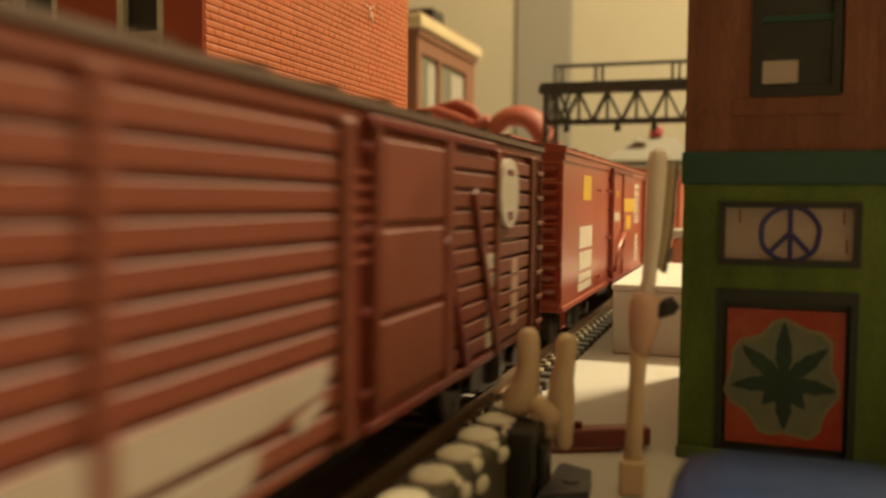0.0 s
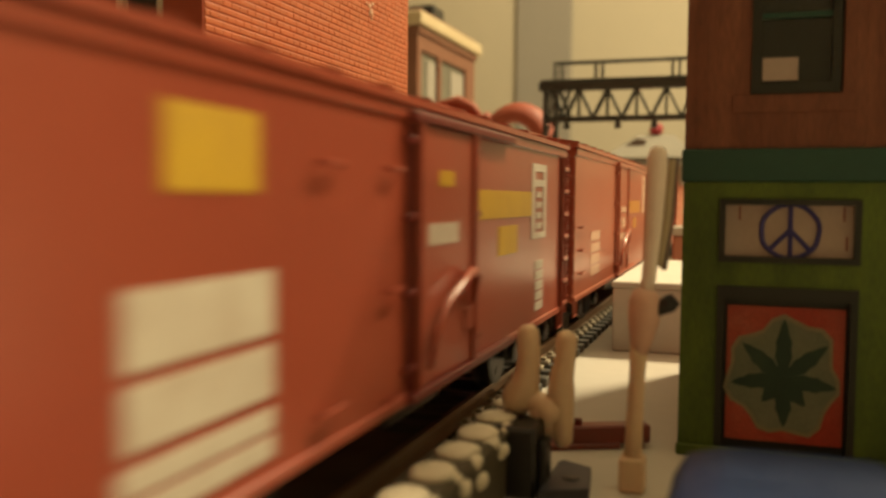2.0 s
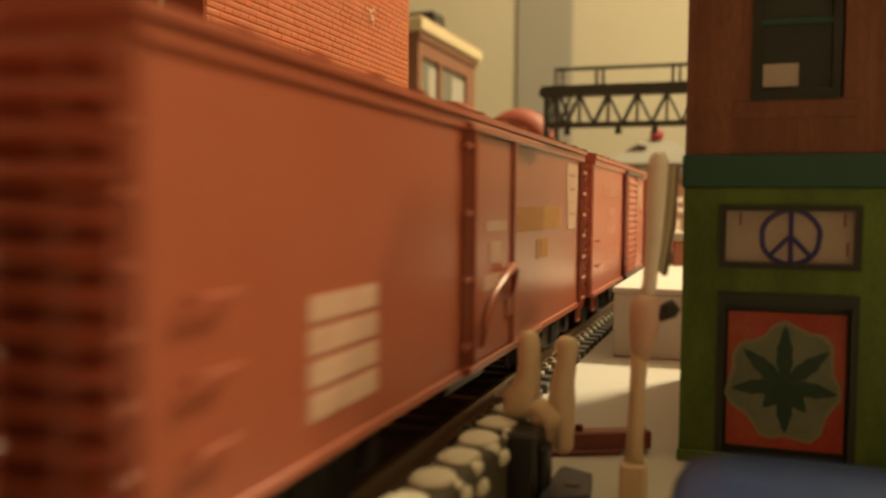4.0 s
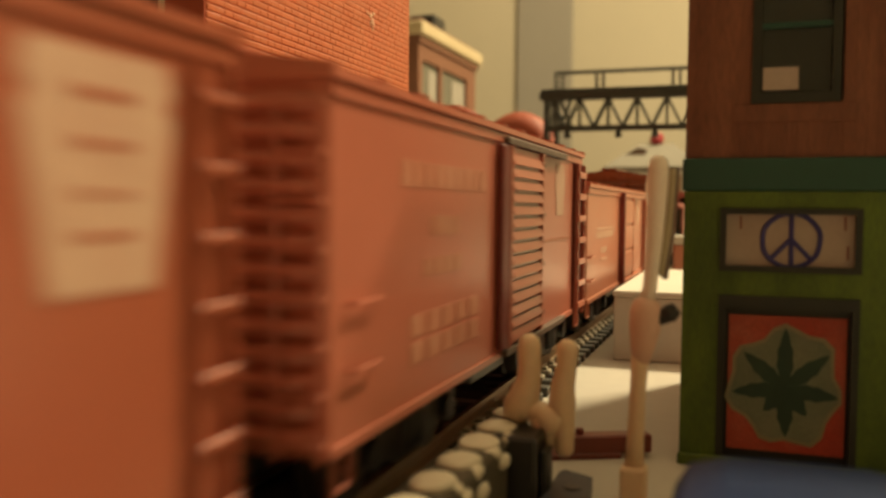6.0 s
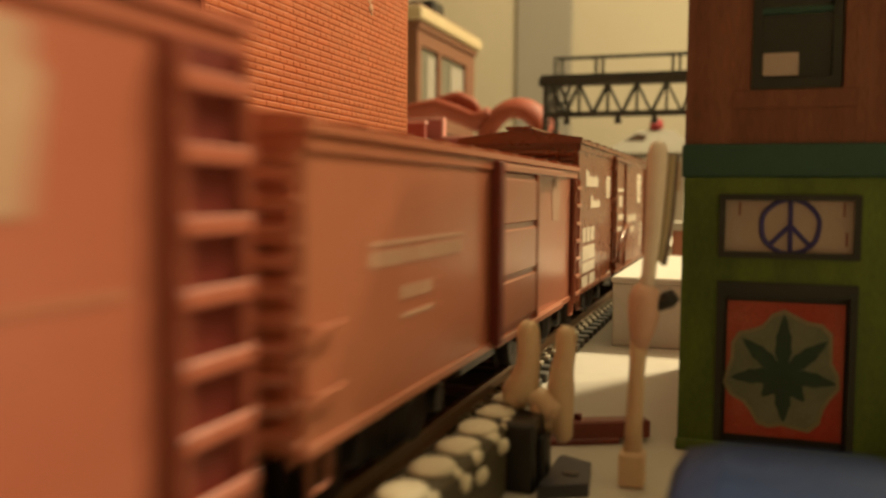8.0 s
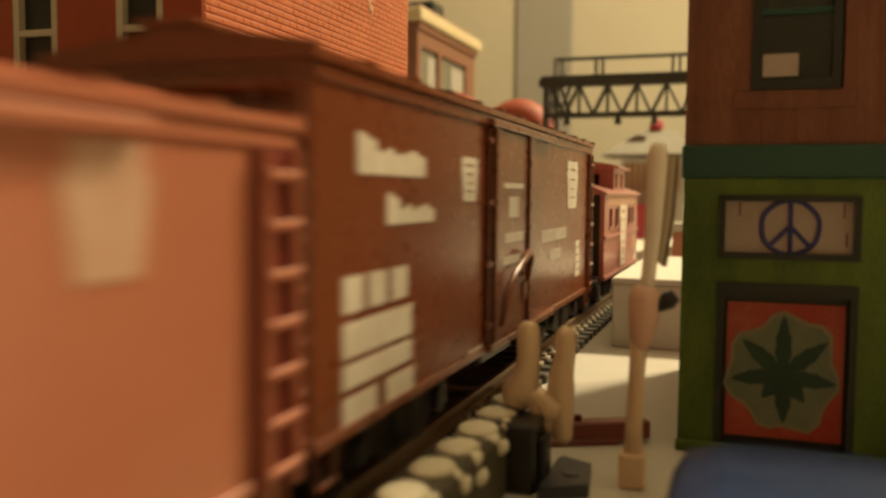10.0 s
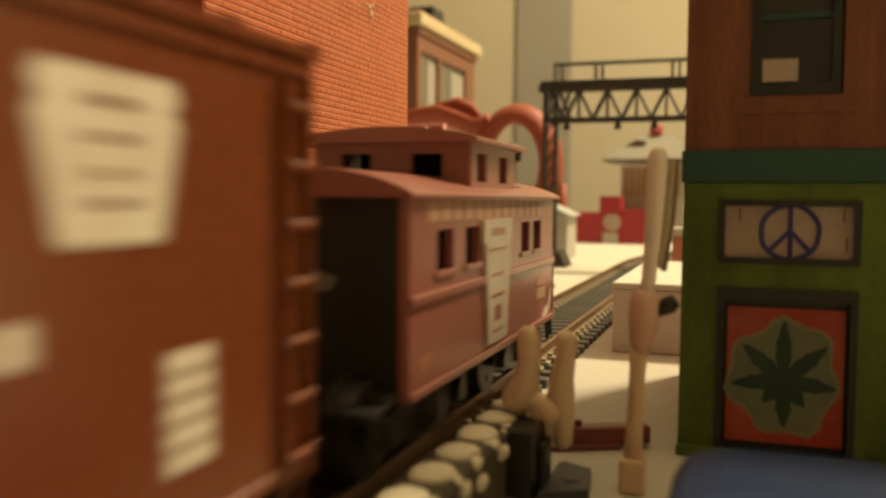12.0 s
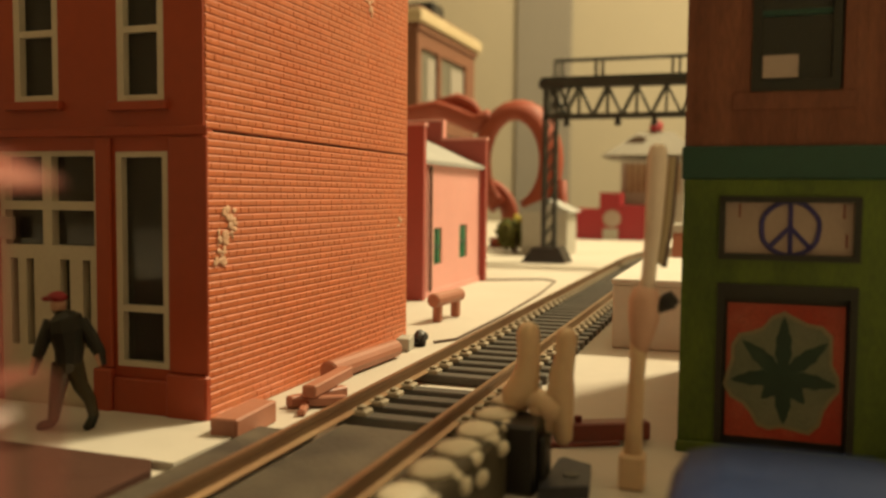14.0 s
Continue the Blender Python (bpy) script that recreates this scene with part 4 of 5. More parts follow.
# ---- buildings ----
def sash(house, x0, x1, z0, z1, y, bars=(), frame_w=1.05, mat=None, pane=None, sill=True, wallmat=None):
    """A window: frame, bars and a pane, set in an opening that faces -y at y."""
    mat, pane = mat or CREAM_TRIM, pane or PANE
    win = part("window", holed(x0, x1, z0, z1, y + 0.1, y + 1.4, [(x0 + frame_w, x1 - frame_w, z0 + frame_w * 0.8, z1 - frame_w * 0.8)]), mat, house)
    for b in bars:
        part("glazing_bar", B(x0 + frame_w, x1 - frame_w, y + 0.2, y + 1.2, b - 0.5, b + 0.5), mat, win)
    p = part("pane", B(x0 + 0.5, x1 - 0.5, y + 1.5, y + 1.8, z0 + 0.4, z1 - 0.4), pane, win)
    p.visible_shadow = False
    if sill:
        part("sill", B(x0 - 1.0, x1 + 1.0, y - 1.2, y + 0.1, z0 - 1.4, z0 - 0.05, bev=0.15), wallmat or FRONT_RED, win)
    return win


def brick_building():
    X1, Y0, Y1, TOP = -74.9, 110, 192.4, 128
    house = thing("brick_building", -115, 150, 0, "tall orange-red brick model building with cream windows", "building")
    house.matrix_basis = Matrix()
    holes = [(-90.2, -81.7, 48.4, 70), (-110, -101.2, 48.8, 70), (-90.7, -81.2, 7.9, 40.9), (-113.6, -94.2, 0.6, 41.1),
             (-90.2, -81.7, 80, 102), (-110, -101.2, 80, 102), (-130, -121, 48.8, 70), (-130, -121, 80, 102), (-128, -118, 7.9, 40.9)]
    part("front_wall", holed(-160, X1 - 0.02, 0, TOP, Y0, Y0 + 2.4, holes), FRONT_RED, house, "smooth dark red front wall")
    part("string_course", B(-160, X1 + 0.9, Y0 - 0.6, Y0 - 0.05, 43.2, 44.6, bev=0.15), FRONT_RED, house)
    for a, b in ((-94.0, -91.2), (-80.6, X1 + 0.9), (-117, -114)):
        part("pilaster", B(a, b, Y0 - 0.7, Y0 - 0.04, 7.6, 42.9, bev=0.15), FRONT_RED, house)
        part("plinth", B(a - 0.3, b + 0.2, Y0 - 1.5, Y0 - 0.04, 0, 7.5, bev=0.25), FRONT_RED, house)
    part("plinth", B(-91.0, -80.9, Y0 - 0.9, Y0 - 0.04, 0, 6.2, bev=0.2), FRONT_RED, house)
    for x0, x1, z0, z1 in holes[:2] + holes[4:8]:
        sash(house, x0, x1, z0, z1, Y0, bars=((z0 + z1) / 2,), frame_w=1.2)
    sash(house, -90.7, -81.2, 7.9, 40.9, Y0, bars=(16.9,), sill=False)
    sash(house, -128, -118, 7.9, 40.9, Y0, bars=(16.9,), sill=False)
    # shop entrance: transom lights over a slotted double door
    entrance = part("entrance", holed(-113.6, -94.2, 0.6, 41.1, Y0 + 0.3, Y0 + 1.8,
                    [(-112.6, -105.0, 33.2, 40.3), (-103.2, -95.0, 33.2, 40.3), (-112.6, -105.0, 26.2, 31.8), (-103.2, -95.0, 26.2, 31.8),
                     (-111.8, -110.2, 10, 24), (-108.6, -107.0, 10, 24), (-101.8, -99.9, 10, 24), (-97.4, -95.9, 10, 24)]), CREAM_TRIM, house, "cream double door with slots and transom lights")
    p = part("pane", B(-113, -94.6, Y0 + 1.9, Y0 + 2.2, 8, 41), PANE, entrance)
    p.visible_shadow = False
    part("pane_label", B(-113.5, -110.6, Y0 - 0.2, Y0 + 0.28, 27, 30.6), SIGN_PAPER, entrance, "small blank cream card")
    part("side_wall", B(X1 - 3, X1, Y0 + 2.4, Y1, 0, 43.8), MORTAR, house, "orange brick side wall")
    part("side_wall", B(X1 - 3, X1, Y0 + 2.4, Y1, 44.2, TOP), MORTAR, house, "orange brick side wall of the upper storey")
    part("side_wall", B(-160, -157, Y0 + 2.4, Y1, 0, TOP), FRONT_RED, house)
    part("rear_wall", B(-157, X1 - 3, Y1 - 2.4, Y1, 0, TOP), FRONT_RED, house)
    part("roof", B(-161, X1 + 1, Y0 - 1, Y1 + 1, TOP, TOP + 3, bev=0.4), FRONT_RED, house)
    # slab and cross sheet are near-black so the rooms read as unlit
    part("floor_slab", B(-157, X1 - 3, Y0 + 2.4, Y1 - 2.4, 43, 44.2), UNLIT_IN, house)
    part("interior", B(-157, X1 - 3, 128, 129, 0, TOP - 1), UNLIT_IN, house)
    # mould scars on the brickwork
    for y, z, n in ((114.2, 26.4, 22), (116.4, 30.0, 22), (169.5, 74.2, 8), (188, 27, 4)):
        bm = bmesh.new()
        for i in range(n):
            lump(bm, (X1 + 0.26, y + random.uniform(-1.7, 1.7), z + random.uniform(-2.4, 2.4)), (0.16, random.uniform(0.3, 0.9), random.uniform(0.25, 0.8)), i, 0.4, 1)
        part("mould_scar", bm, SCAR, house, "pale rough scar in the plastic brickwork")
    return house


def bricks_for(house):
    """Brick courses on the side wall: the nearest as single pieces, the rest as one part."""
    X, Y0, Y1, TOP = -74.9, 110.5, 192.0, 127.5
    course, long, joint, proud = 1.1205, 4.6, 0.03, 0.17
    def cell(L, H):
        b, e = 0.14, 0.24
        bm = bmesh.new()
        lo = [bm.verts.new(p) for p in ((0, 0, 0), (0, L, 0), (0, L, H), (0, 0, H))]
        hi = [bm.verts.new(p) for p in ((proud, b, e), (proud, L - b, e), (proud, L - b, H - 0.2), (proud, b, H - 0.2))]
        bm.faces.new(hi)
        for i in range(4):
            bm.faces.new((lo[i], lo[(i + 1) % 4], hi[(i + 1) % 4], hi[i]))
        return bm
    verts, faces = [], []
    single, piece = 0, None
    z, row = 0.1, 0
    while z + course < TOP:
        if 43.95 < z + course and z < 44.1:
            z = 44.2
        # courses of long and of short bricks take turns
        length = long if row % 2 else long / 2
        y = Y0 - (long / 4 if row % 4 > 1 else 0)
        # the body of the course, so that the upright joints stay shallow
        n, e, pr, H = len(verts), 0.22, proud * 0.62, course - joint
        verts += [(X, Y0, z), (X, Y1, z), (X, Y1, z + H), (X, Y0, z + H), (X + pr, Y0, z + e), (X + pr, Y1, z + e), (X + pr, Y1, z + H - 0.18), (X + pr, Y0, z + H - 0.18)]
        faces += [(n + 4, n + 5, n + 6, n + 7), (n, n + 1, n + 5, n + 4), (n + 2, n + 3, n + 7, n + 6)]
        while y < Y1:
            a, b = max(y, Y0), min(y + length - joint, Y1)
            if b - a > 0.4:
                full = b - a > length - joint - 0.01
                if full and row % 2 and single < 300 and 3 < z < 40 and y < 160:
                    m = Matrix.Translation((X * MM, a * MM, z * MM))
                    if piece is None:
                        piece = part("brick", cell(length - joint, course - joint), BRICK, house)
                        piece.matrix_basis = m
                    else:
                        child("brick", piece.data, house, m)
                    single += 1
                else:
                    o = random.uniform(-0.03, 0.03)
                    n, H, L, e = len(verts), course - joint, b - a, 0.12
                    pr = proud + o
                    verts += [(X, a, z), (X, b, z), (X, b, z + H), (X, a, z + H), (X + pr, a + e, z + 0.24), (X + pr, b - e, z + 0.24), (X + pr, b - e, z + H - 0.2), (X + pr, a + e, z + H - 0.2)]
                    faces += [(n + 4, n + 5, n + 6, n + 7)] + [(n + i, n + (i + 1) % 4, n + 4 + (i + 1) % 4, n + 4 + i) for i in range(4)]
            y += length
        z += course
        row += 1
    me = bpy.data.meshes.new("brickwork")
    me.from_pydata([tuple(c * MM for c in v) for v in verts], [], faces)
    me.materials.append(BRICK)
    ob = new("brickwork", me)
    ob.parent = house
    tagged(ob, "small orange-red bricks of the upper wall", kind="stuff")


def leaf_poster(house, x0, x1, z0, z1, y):
    """A red poster with a many-fingered leaf on a ragged grey patch."""
    p = part("poster", B(x0, x1, y - 0.25, y, z0, z1), POSTER_RED, house, "red poster with a dark seven-fingered leaf")
    cx, cz, r = (x0 + x1) / 2 - 0.1, (z0 + z1) / 2 - 0.2, (x1 - x0) * 0.49
    out = []
    for i in range(28):
        a = i * math.tau / 28
        k = r * (0.98 + 0.08 * math.cos(7 * a + 0.5) + 0.05 * math.sin(3 * a))
        out.append((cx + k * math.sin(a), cz + k * 1.12 * math.cos(a)))
    part("outline", prism(bmesh.new(), out, "y", y - 0.31, y - 0.24), POSTER_EDGE, p)
    part("patch", prism(bmesh.new(), [(cx + (a - cx) * 0.93, cz + (b - cz) * 0.93) for a, b in out], "y", y - 0.36, y - 0.30), POSTER_GREY, p)
    for deg, size in ((0, 1.06), (50, 0.98), (-50, 0.94), (97, 0.92), (-97, 0.92), (140, 0.6), (-140, 0.55), (178, 0.85)):
        a = math.radians(deg)
        n = 9
        pts = []
        for i in range(n):
            u = i / (n - 1)
            w = r * 0.14 * math.sin(math.pi * min(1, u * 0.9 + 0.08)) * (1 + (0.12 if i % 2 else -0.08))
            pts.append((u * r * size, w))
        ring = pts + [(u, -w) for u, w in pts[::-1]]
        ring = [(cx + u * math.sin(a) + w * math.cos(a), cz - 0.3 + u * 1.05 * math.cos(a) - w * math.sin(a)) for u, w in ring]
        part("leaf_finger", prism(bmesh.new(), ring, "y", y - 0.42 - 0.01 * (deg % 7), y - 0.35), LEAF_INK, p)


def green_building():
    X0, X1, Y0, Y1, TOP = -7.4, 62, 122, 184, 71
    house = thing("shop_building", 0, 0, 0, "green shopfront building with red-brown boarded upper floor", "building")
    bays = [(-2.7, 14.6), (18.6, 36), (40, 57.5)]
    part("shopfront", holed(X0, X1, 0, 37.1, Y0, Y0 + 2, [(a, b, 0, 23.3) for a, b in bays] + [(a, b, 26.5, 34.9) for a, b in bays]), GREEN, house, "hand-painted grass-green shopfront")
    part("fascia", B(X0 - 0.3, X1 + 0.3, Y0 - 0.5, Y0 + 2, 37.15, 41.5, bev=0.2), DGREEN, house, "dark green fascia board")
    part("core", B(X0 + 0.2, X1 - 0.2, Y0 + 3.2, Y1, 0, TOP), PLANKS, house)
    part("roof", B(X0 - 1, X1 + 1, Y0 - 1, Y1 + 1, TOP, TOP + 2.5, bev=0.3), DGREEN, house)
    for k, (a, b) in enumerate(bays):
        sign = part("sign_frame", holed(a, b, 26.5, 34.9, Y0 - 0.5, Y0 + 1.2, [(a + 0.8, b - 0.8, 27.3, 34.1)]), BLACKGREEN, house)
        part("sign_board", B(a + 0.6, b - 0.6, Y0 + 0.4, Y0 + 1.3, 27.1, 34.3), SIGN_PAPER, sign, "aged paper sign with a blue peace symbol" if k == 0 else "aged paper sign")
        if k == 0:
            cx, cz, r = (a + b) / 2 + 0.2, 30.7, 3.55
            ring = bmesh.new()
            tube(ring, [(cx + r * math.sin(i * math.tau / 40) * (1 + 0.02 * math.sin(i)), Y0 + 0.38, cz + r * math.cos(i * math.tau / 40)) for i in range(41)], 0.33, 6)
            tube(ring, [(cx, Y0 + 0.38, cz + r), (cx + 0.08, Y0 + 0.38, cz - r)], 0.33, 6)
            for d in (-1, 1):
                tube(ring, [(cx, Y0 + 0.38, cz + 0.2), (cx + d * r * 0.72, Y0 + 0.38, cz - r * 0.72)], 0.33, 6)
            part("peace_symbol", ring, BLUE_INK, sign, "hand-drawn blue peace symbol")
            for x, z in ((a + 2.6, 33), (b - 1.6, 29.2), (b - 2.0, 33)):
                part("stain", B(x - 0.12, x + 0.12, Y0 + 0.3, Y0 + 0.42, z - 0.9, z + 0.9), OXBLOOD, sign, "small reddish stain")
        door = part("door", B(a + 0.1, b - 0.1, Y0 + 1.4, Y0 + 2.6, 0, 23.2), BLACKGREEN, house, "black recessed door")
        part("door_frame", holed(a, b, 0, 23.3, Y0 - 0.3, Y0 + 1.3, [(a + 0.9, b - 0.9, 0, 21.6)]), BLACKGREEN, house)
        leaf_poster(door, a + 1.4, b - 1.3, 2.4, 20.6, Y0 + 1.35)
    part("sill_board", B(X0 - 0.2, X1 + 0.2, Y0 - 1.0, Y0 - 0.3, 0, 1.6, bev=0.2), GREEN, house)
    # upper floor: upright boards round the windows
    wins = [(1.0, 11.4, 48.8, 68.6), (22, 33, 48.8, 68.6), (43, 54, 48.8, 68.6)]
    x, w = X0, 1.38
    while x < X1 - 0.2:
        cuts = [41.55]
        for a, b, c, d in sorted(wins, key=lambda q: q[2]):
            if x + w > a and x < b:
                cuts += [c, d]
        cuts.append(TOP - 0.05)
        dy = random.uniform(-0.06, 0.06)
        for c, d in zip(cuts[::2], cuts[1::2]):
            part("board", B(x, x + w - 0.005, Y0 + 0.2 + dy * 0.5, Y0 + 3.2, c, d, bev=0.03), PLANKS, house)
        x += w
    for a, b, c, d in wins:
        win = part("window", holed(a - 0.2, b + 0.2, c - 0.2, d, Y0 - 0.1, Y0 + 1.6, [(a + 1.0, b - 0.9, c + 1.2, d - 1)]), BLACKGREEN, house, "blackish green window frame")
        # near-black sheet as the shade behind the pane
        part("backing", B(a, b, Y0 + 2.4, Y0 + 3.1, c, d), UNLIT_IN, win)
        pn = part("pane", B(a + 0.8, b - 0.7, Y0 + 1.0, Y0 + 1.3, c + 1.0, d - 0.8), SMOKE, win)
        pn.visible_shadow = False
        part("glazing_bar", B(a + 1, b - 0.9, Y0 + 0.4, Y0 + 1.0, (c + d) / 2 - 0.35, (c + d) / 2 + 0.35), DGREEN, win)
        part("sill", B(a - 2.4, b + 2.2, Y0 + 0.02, Y0 + 0.2, c - 2.6, c - 0.25, bev=0.08), PLANKS, win)
    part("window_card", B(2.2, 6.5, Y0 - 0.1, Y0 + 0.9, 50.3, 53.2), SIGN_PAPER, house, "small blank cream card in the window")


def pink_house():
    house = thing("pink_house", 0, 0, 0, "pink plaster house with stepped rose-red gables", "house")
    X, Y0, Y1, E = -100, 268, 338, 45.5
    wins = [(282.6, 291.0, 10.5, 23.2), (311.6, 321.0, 11, 23.6)]
    bm = holed(Y0, Y1, 0, E, X - 2, X, wins)
    for v in bm.verts:
        v.co = Vector((v.co.y, v.co.x, v.co.z))
    part("side_wall", bm, PINKWALL, house)
    for a, b, c, d in wins:
        w = part("window", B(X - 1.6, X - 0.6, a, b, c, d), PANEGREEN, house, "green tinted narrow window")
        part("glazing_bar", B(X - 0.6, X - 0.2, (a + b) / 2 - 0.35, (a + b) / 2 + 0.35, c, d), DGREEN, w)
        part("glazing_bar", B(X - 0.6, X - 0.22, a, b, (c + d) / 2 - 0.4, (c + d) / 2 + 0.4), DGREEN, w)
    for y0, y1 in ((Y0 - 2.5, Y0), (Y1, Y1 + 2.5)):
        part("gable", prism(bmesh.new(), [(X + 2.4, 0), (X + 2.4, 57), (X - 16, 57), (X - 16, 64.5), (X - 40, 64.5), (X - 40, 57), (X - 58, 57), (X - 58, 0)], "y", y0, y1), PINKDARK, house, "stepped rose-red gable wall")
        part("coping", prism(bmesh.new(), [(X + 2.8, 57), (X + 2.8, 58), (X - 15.6, 58), (X - 15.6, 65.5), (X - 40, 65.5), (X - 40, 64.6), (X - 16.4, 64.6), (X - 16.4, 57)], "y", y0 - 0.4, y1 + 0.4), PINKWALL, house)
    part("roof", prism(bmesh.new(), [(X + 1.8, E - 0.5), (X + 1.8, E + 0.8), (X - 28, E + 14), (X - 58, E + 0.8), (X - 58, E - 0.5)], "y", Y0 + 0.05, Y1 - 0.05), SLATE, house, "grey sloping roof")
    part("rear_wall", B(X - 58, X - 56, Y0, Y1, 0, E - 0.5), PINKWALL, house)
    part("downpipe", tube(bmesh.new(), [(X + 0.9, 277, 2), (X + 0.9, 277, E - 1)], 0.6, 8), DOORGREY, house)
    part("plinth", B(X, X + 0.5, Y0, Y1, 0, 2, bev=0.1), PINKWALL, house)


def brown_house():
    house = thing("brown_house", 0, 0, 0, "tall brown model house with cream cornice and large windows", "house")
    X, Y0, Y1, T = -260, 690, 854, 174
    wins = [(700, 744, 112, 160), (752, 826, 112, 160), (700, 744, 30, 90), (756, 810, 30, 90)]
    bm = holed(Y0, Y1, 0, T, X - 5, X, wins)
    for v in bm.verts:
        v.co = Vector((v.co.y, v.co.x, v.co.z))
    part("side_wall", bm, BROWNHOUSE, house)
    for a, b, c, d in wins:
        w = part("window", B(X - 4.6, X - 3, a, b, c, d), DIMPANE, house, "large dull grey window")
        # a paler patch over the far half of each window
        part("pale_patch", B(X - 3, X - 2, a + (b - a) * 0.45, b - 3, c, d - 6), GREYPOST, w, "paler patch over part of the window")
    part("front_wall", B(X - 180, X - 5, Y0, Y0 + 5, 0, T), BROWNHOUSE, house)
    part("rear_wall", B(X - 180, X - 5, Y1 - 5, Y1, 0, T), BROWNHOUSE, house)
    part("frieze", B(X - 180, X + 2.4, Y0 - 2, Y1 + 2, T - 1, T + 5, bev=0.6), BROWNHOUSE, house)
    part("cornice", B(X - 180, X + 6.0, Y0 - 6, Y1 + 6, T + 5.1, T + 16, bev=1.2), CORNICE, house, "cream moulded cornice")
    part("roof", B(X - 180, X + 2, Y0 - 2, Y1 + 2, T + 16.1, T + 19, bev=0.6), BROWNHOUSE, house)
    part("roof_vent", B(X - 40, X - 14, 770, 800, T + 19, T + 40, bev=2), BLACK, house, "black roof vent")


def gantry():
    g = thing("signal_gantry", 0, 0, 0, "dark signal gantry of lattice work spanning the track", "signal gantry")
    Y = 450
    for x in (-95, 22):
        bm = bmesh.new()
        for dx in (-2.8, 2.8):
            for dy in (-2.8, 2.8):
                box(bm, x + dx - 0.7, x + dx + 0.7, Y + dy - 0.7, Y + dy + 0.7, 0, 94)
        for i in range(11):
            z = 5 + i * 8
            for dy in (-2.8, 2.8):
                tube(bm, [(x - 2.8, Y + dy, z), (x + 2.8, Y + dy, z + 8)], 0.4, 5)
            for dx in (-2.8, 2.8):
                tube(bm, [(x + dx, Y - 2.8, z + 8), (x + dx, Y + 2.8, z)], 0.4, 5)
        part("post", bm, STEELGREEN, g)
        bm = prism(bmesh.new(), [(x - 13, 0), (x - 7, 8), (x + 7, 8), (x + 11, 0)], "y", Y - 9, Y + 9)
        part("footing", bm, BLACK, g, "black sloping footing")
    for dy in (-3, 3):
        bm = bmesh.new()
        box(bm, -101, 26, Y + dy - 0.8, Y + dy + 0.8, 90.5, 94.5, bev=0.2)
        box(bm, -98, 26, Y + dy - 0.7, Y + dy + 0.7, 74.5, 77, bev=0.2)
        x, k = -95, 0
        while x < 22:
            tube(bm, [(x, Y + dy, 76 if k % 2 else 91), (x + 7.3, Y + dy, 91 if k % 2 else 76)], 0.6, 5)
            if k % 2 == 0:
                tube(bm, [(x, Y + dy, 76), (x, Y + dy, 91)], 0.45, 5)
            x += 7.3
            k += 1
        part("truss", bm, STEELGREEN, g)
    part("walkway", B(-100, 26, Y - 3.8, Y + 3.8, 94.6, 96, bev=0.2), STEELGREEN, g)
    for dy in (-3.4, 3.4):
        bm = bmesh.new()
        tube(bm, [(-93, Y + dy, 104.6), (24, Y + dy, 104.6)], 0.5, 6)
        for x in (-93, -72, -34, -10, 14):
            tube(bm, [(x, Y + dy, 95), (x, Y + dy, 104.6)], 0.45, 6)
            tube(bm, [(x + 3.4, Y + dy, 95), (x + 3.4, Y + dy, 104.6)], 0.4, 6)
        part("handrail", bm, STEELGREEN, g)
    for x in (-86, -60, -42, -8):
        part("lamp_bracket", tube(bmesh.new(), [(x, Y - 3.4, 70.5), (x, Y - 3.4, 72), (x, Y - 3.4, 75)], [1.6, 1.8, 0.8], 8), BLACK, g)
    part("cross_brace", tube(bmesh.new(), [(-90, Y - 3.2, 76), (-84, Y - 3.2, 91)], 0.9, 6), STEELGREEN, g)
    part("cross_brace", tube(bmesh.new(), [(-84, Y - 3.6, 76), (-90, Y - 3.6, 91)], 0.9, 6), STEELGREEN, g)


def loops():
    """A toy of curled orange-red bands behind the pink house."""
    toy = thing("toy_loop_track", 0, 0, 0, "orange-red plastic loops of a toy", "toy")
    Y = 560
    def band(name, pts, r):
        part(name, tube(bmesh.new(), pts, r, 12, 1.6), TOYRED, toy, smooth=True)
    def ring(cx, cz, rx, rz, a0, a1, r, dy=0):
        return [(cx + rx * math.sin(math.radians(a0 + (a1 - a0) * i / 30)), Y + dy, cz + rz * math.cos(math.radians(a0 + (a1 - a0) * i / 30))) for i in range(31)]
    band("loop", ring(-141, 57, 23.5, 34, -150, 160, 5.5), 5.5)
    band("loop", ring(-163, 18, 17, 22, -30, 150, 4.0, 6), 5.0)
    band("arch", [(-236, Y + 4, 78), (-215, Y + 4, 90), (-198, Y + 4, 93), (-184, Y + 4, 88), (-170, Y + 2, 82), (-158, Y, 86)], 4.6)
    band("hump", [(-204, Y + 12, 88), (-195, Y + 12, 96), (-185, Y + 12, 98), (-176, Y + 12, 94), (-170, Y + 12, 86)], [3.6, 4.6, 4.8, 4.4, 3.6])
    band("post", [(-112, Y, 45), (-111, Y, 20), (-110, Y, 0)], 4.0)
    band("post", [(-152, Y + 6, 6), (-152, Y + 6, 0)], 7.0)
    band("post", [(-228, Y + 4, 84), (-228, Y + 4, 0)], 5.0)


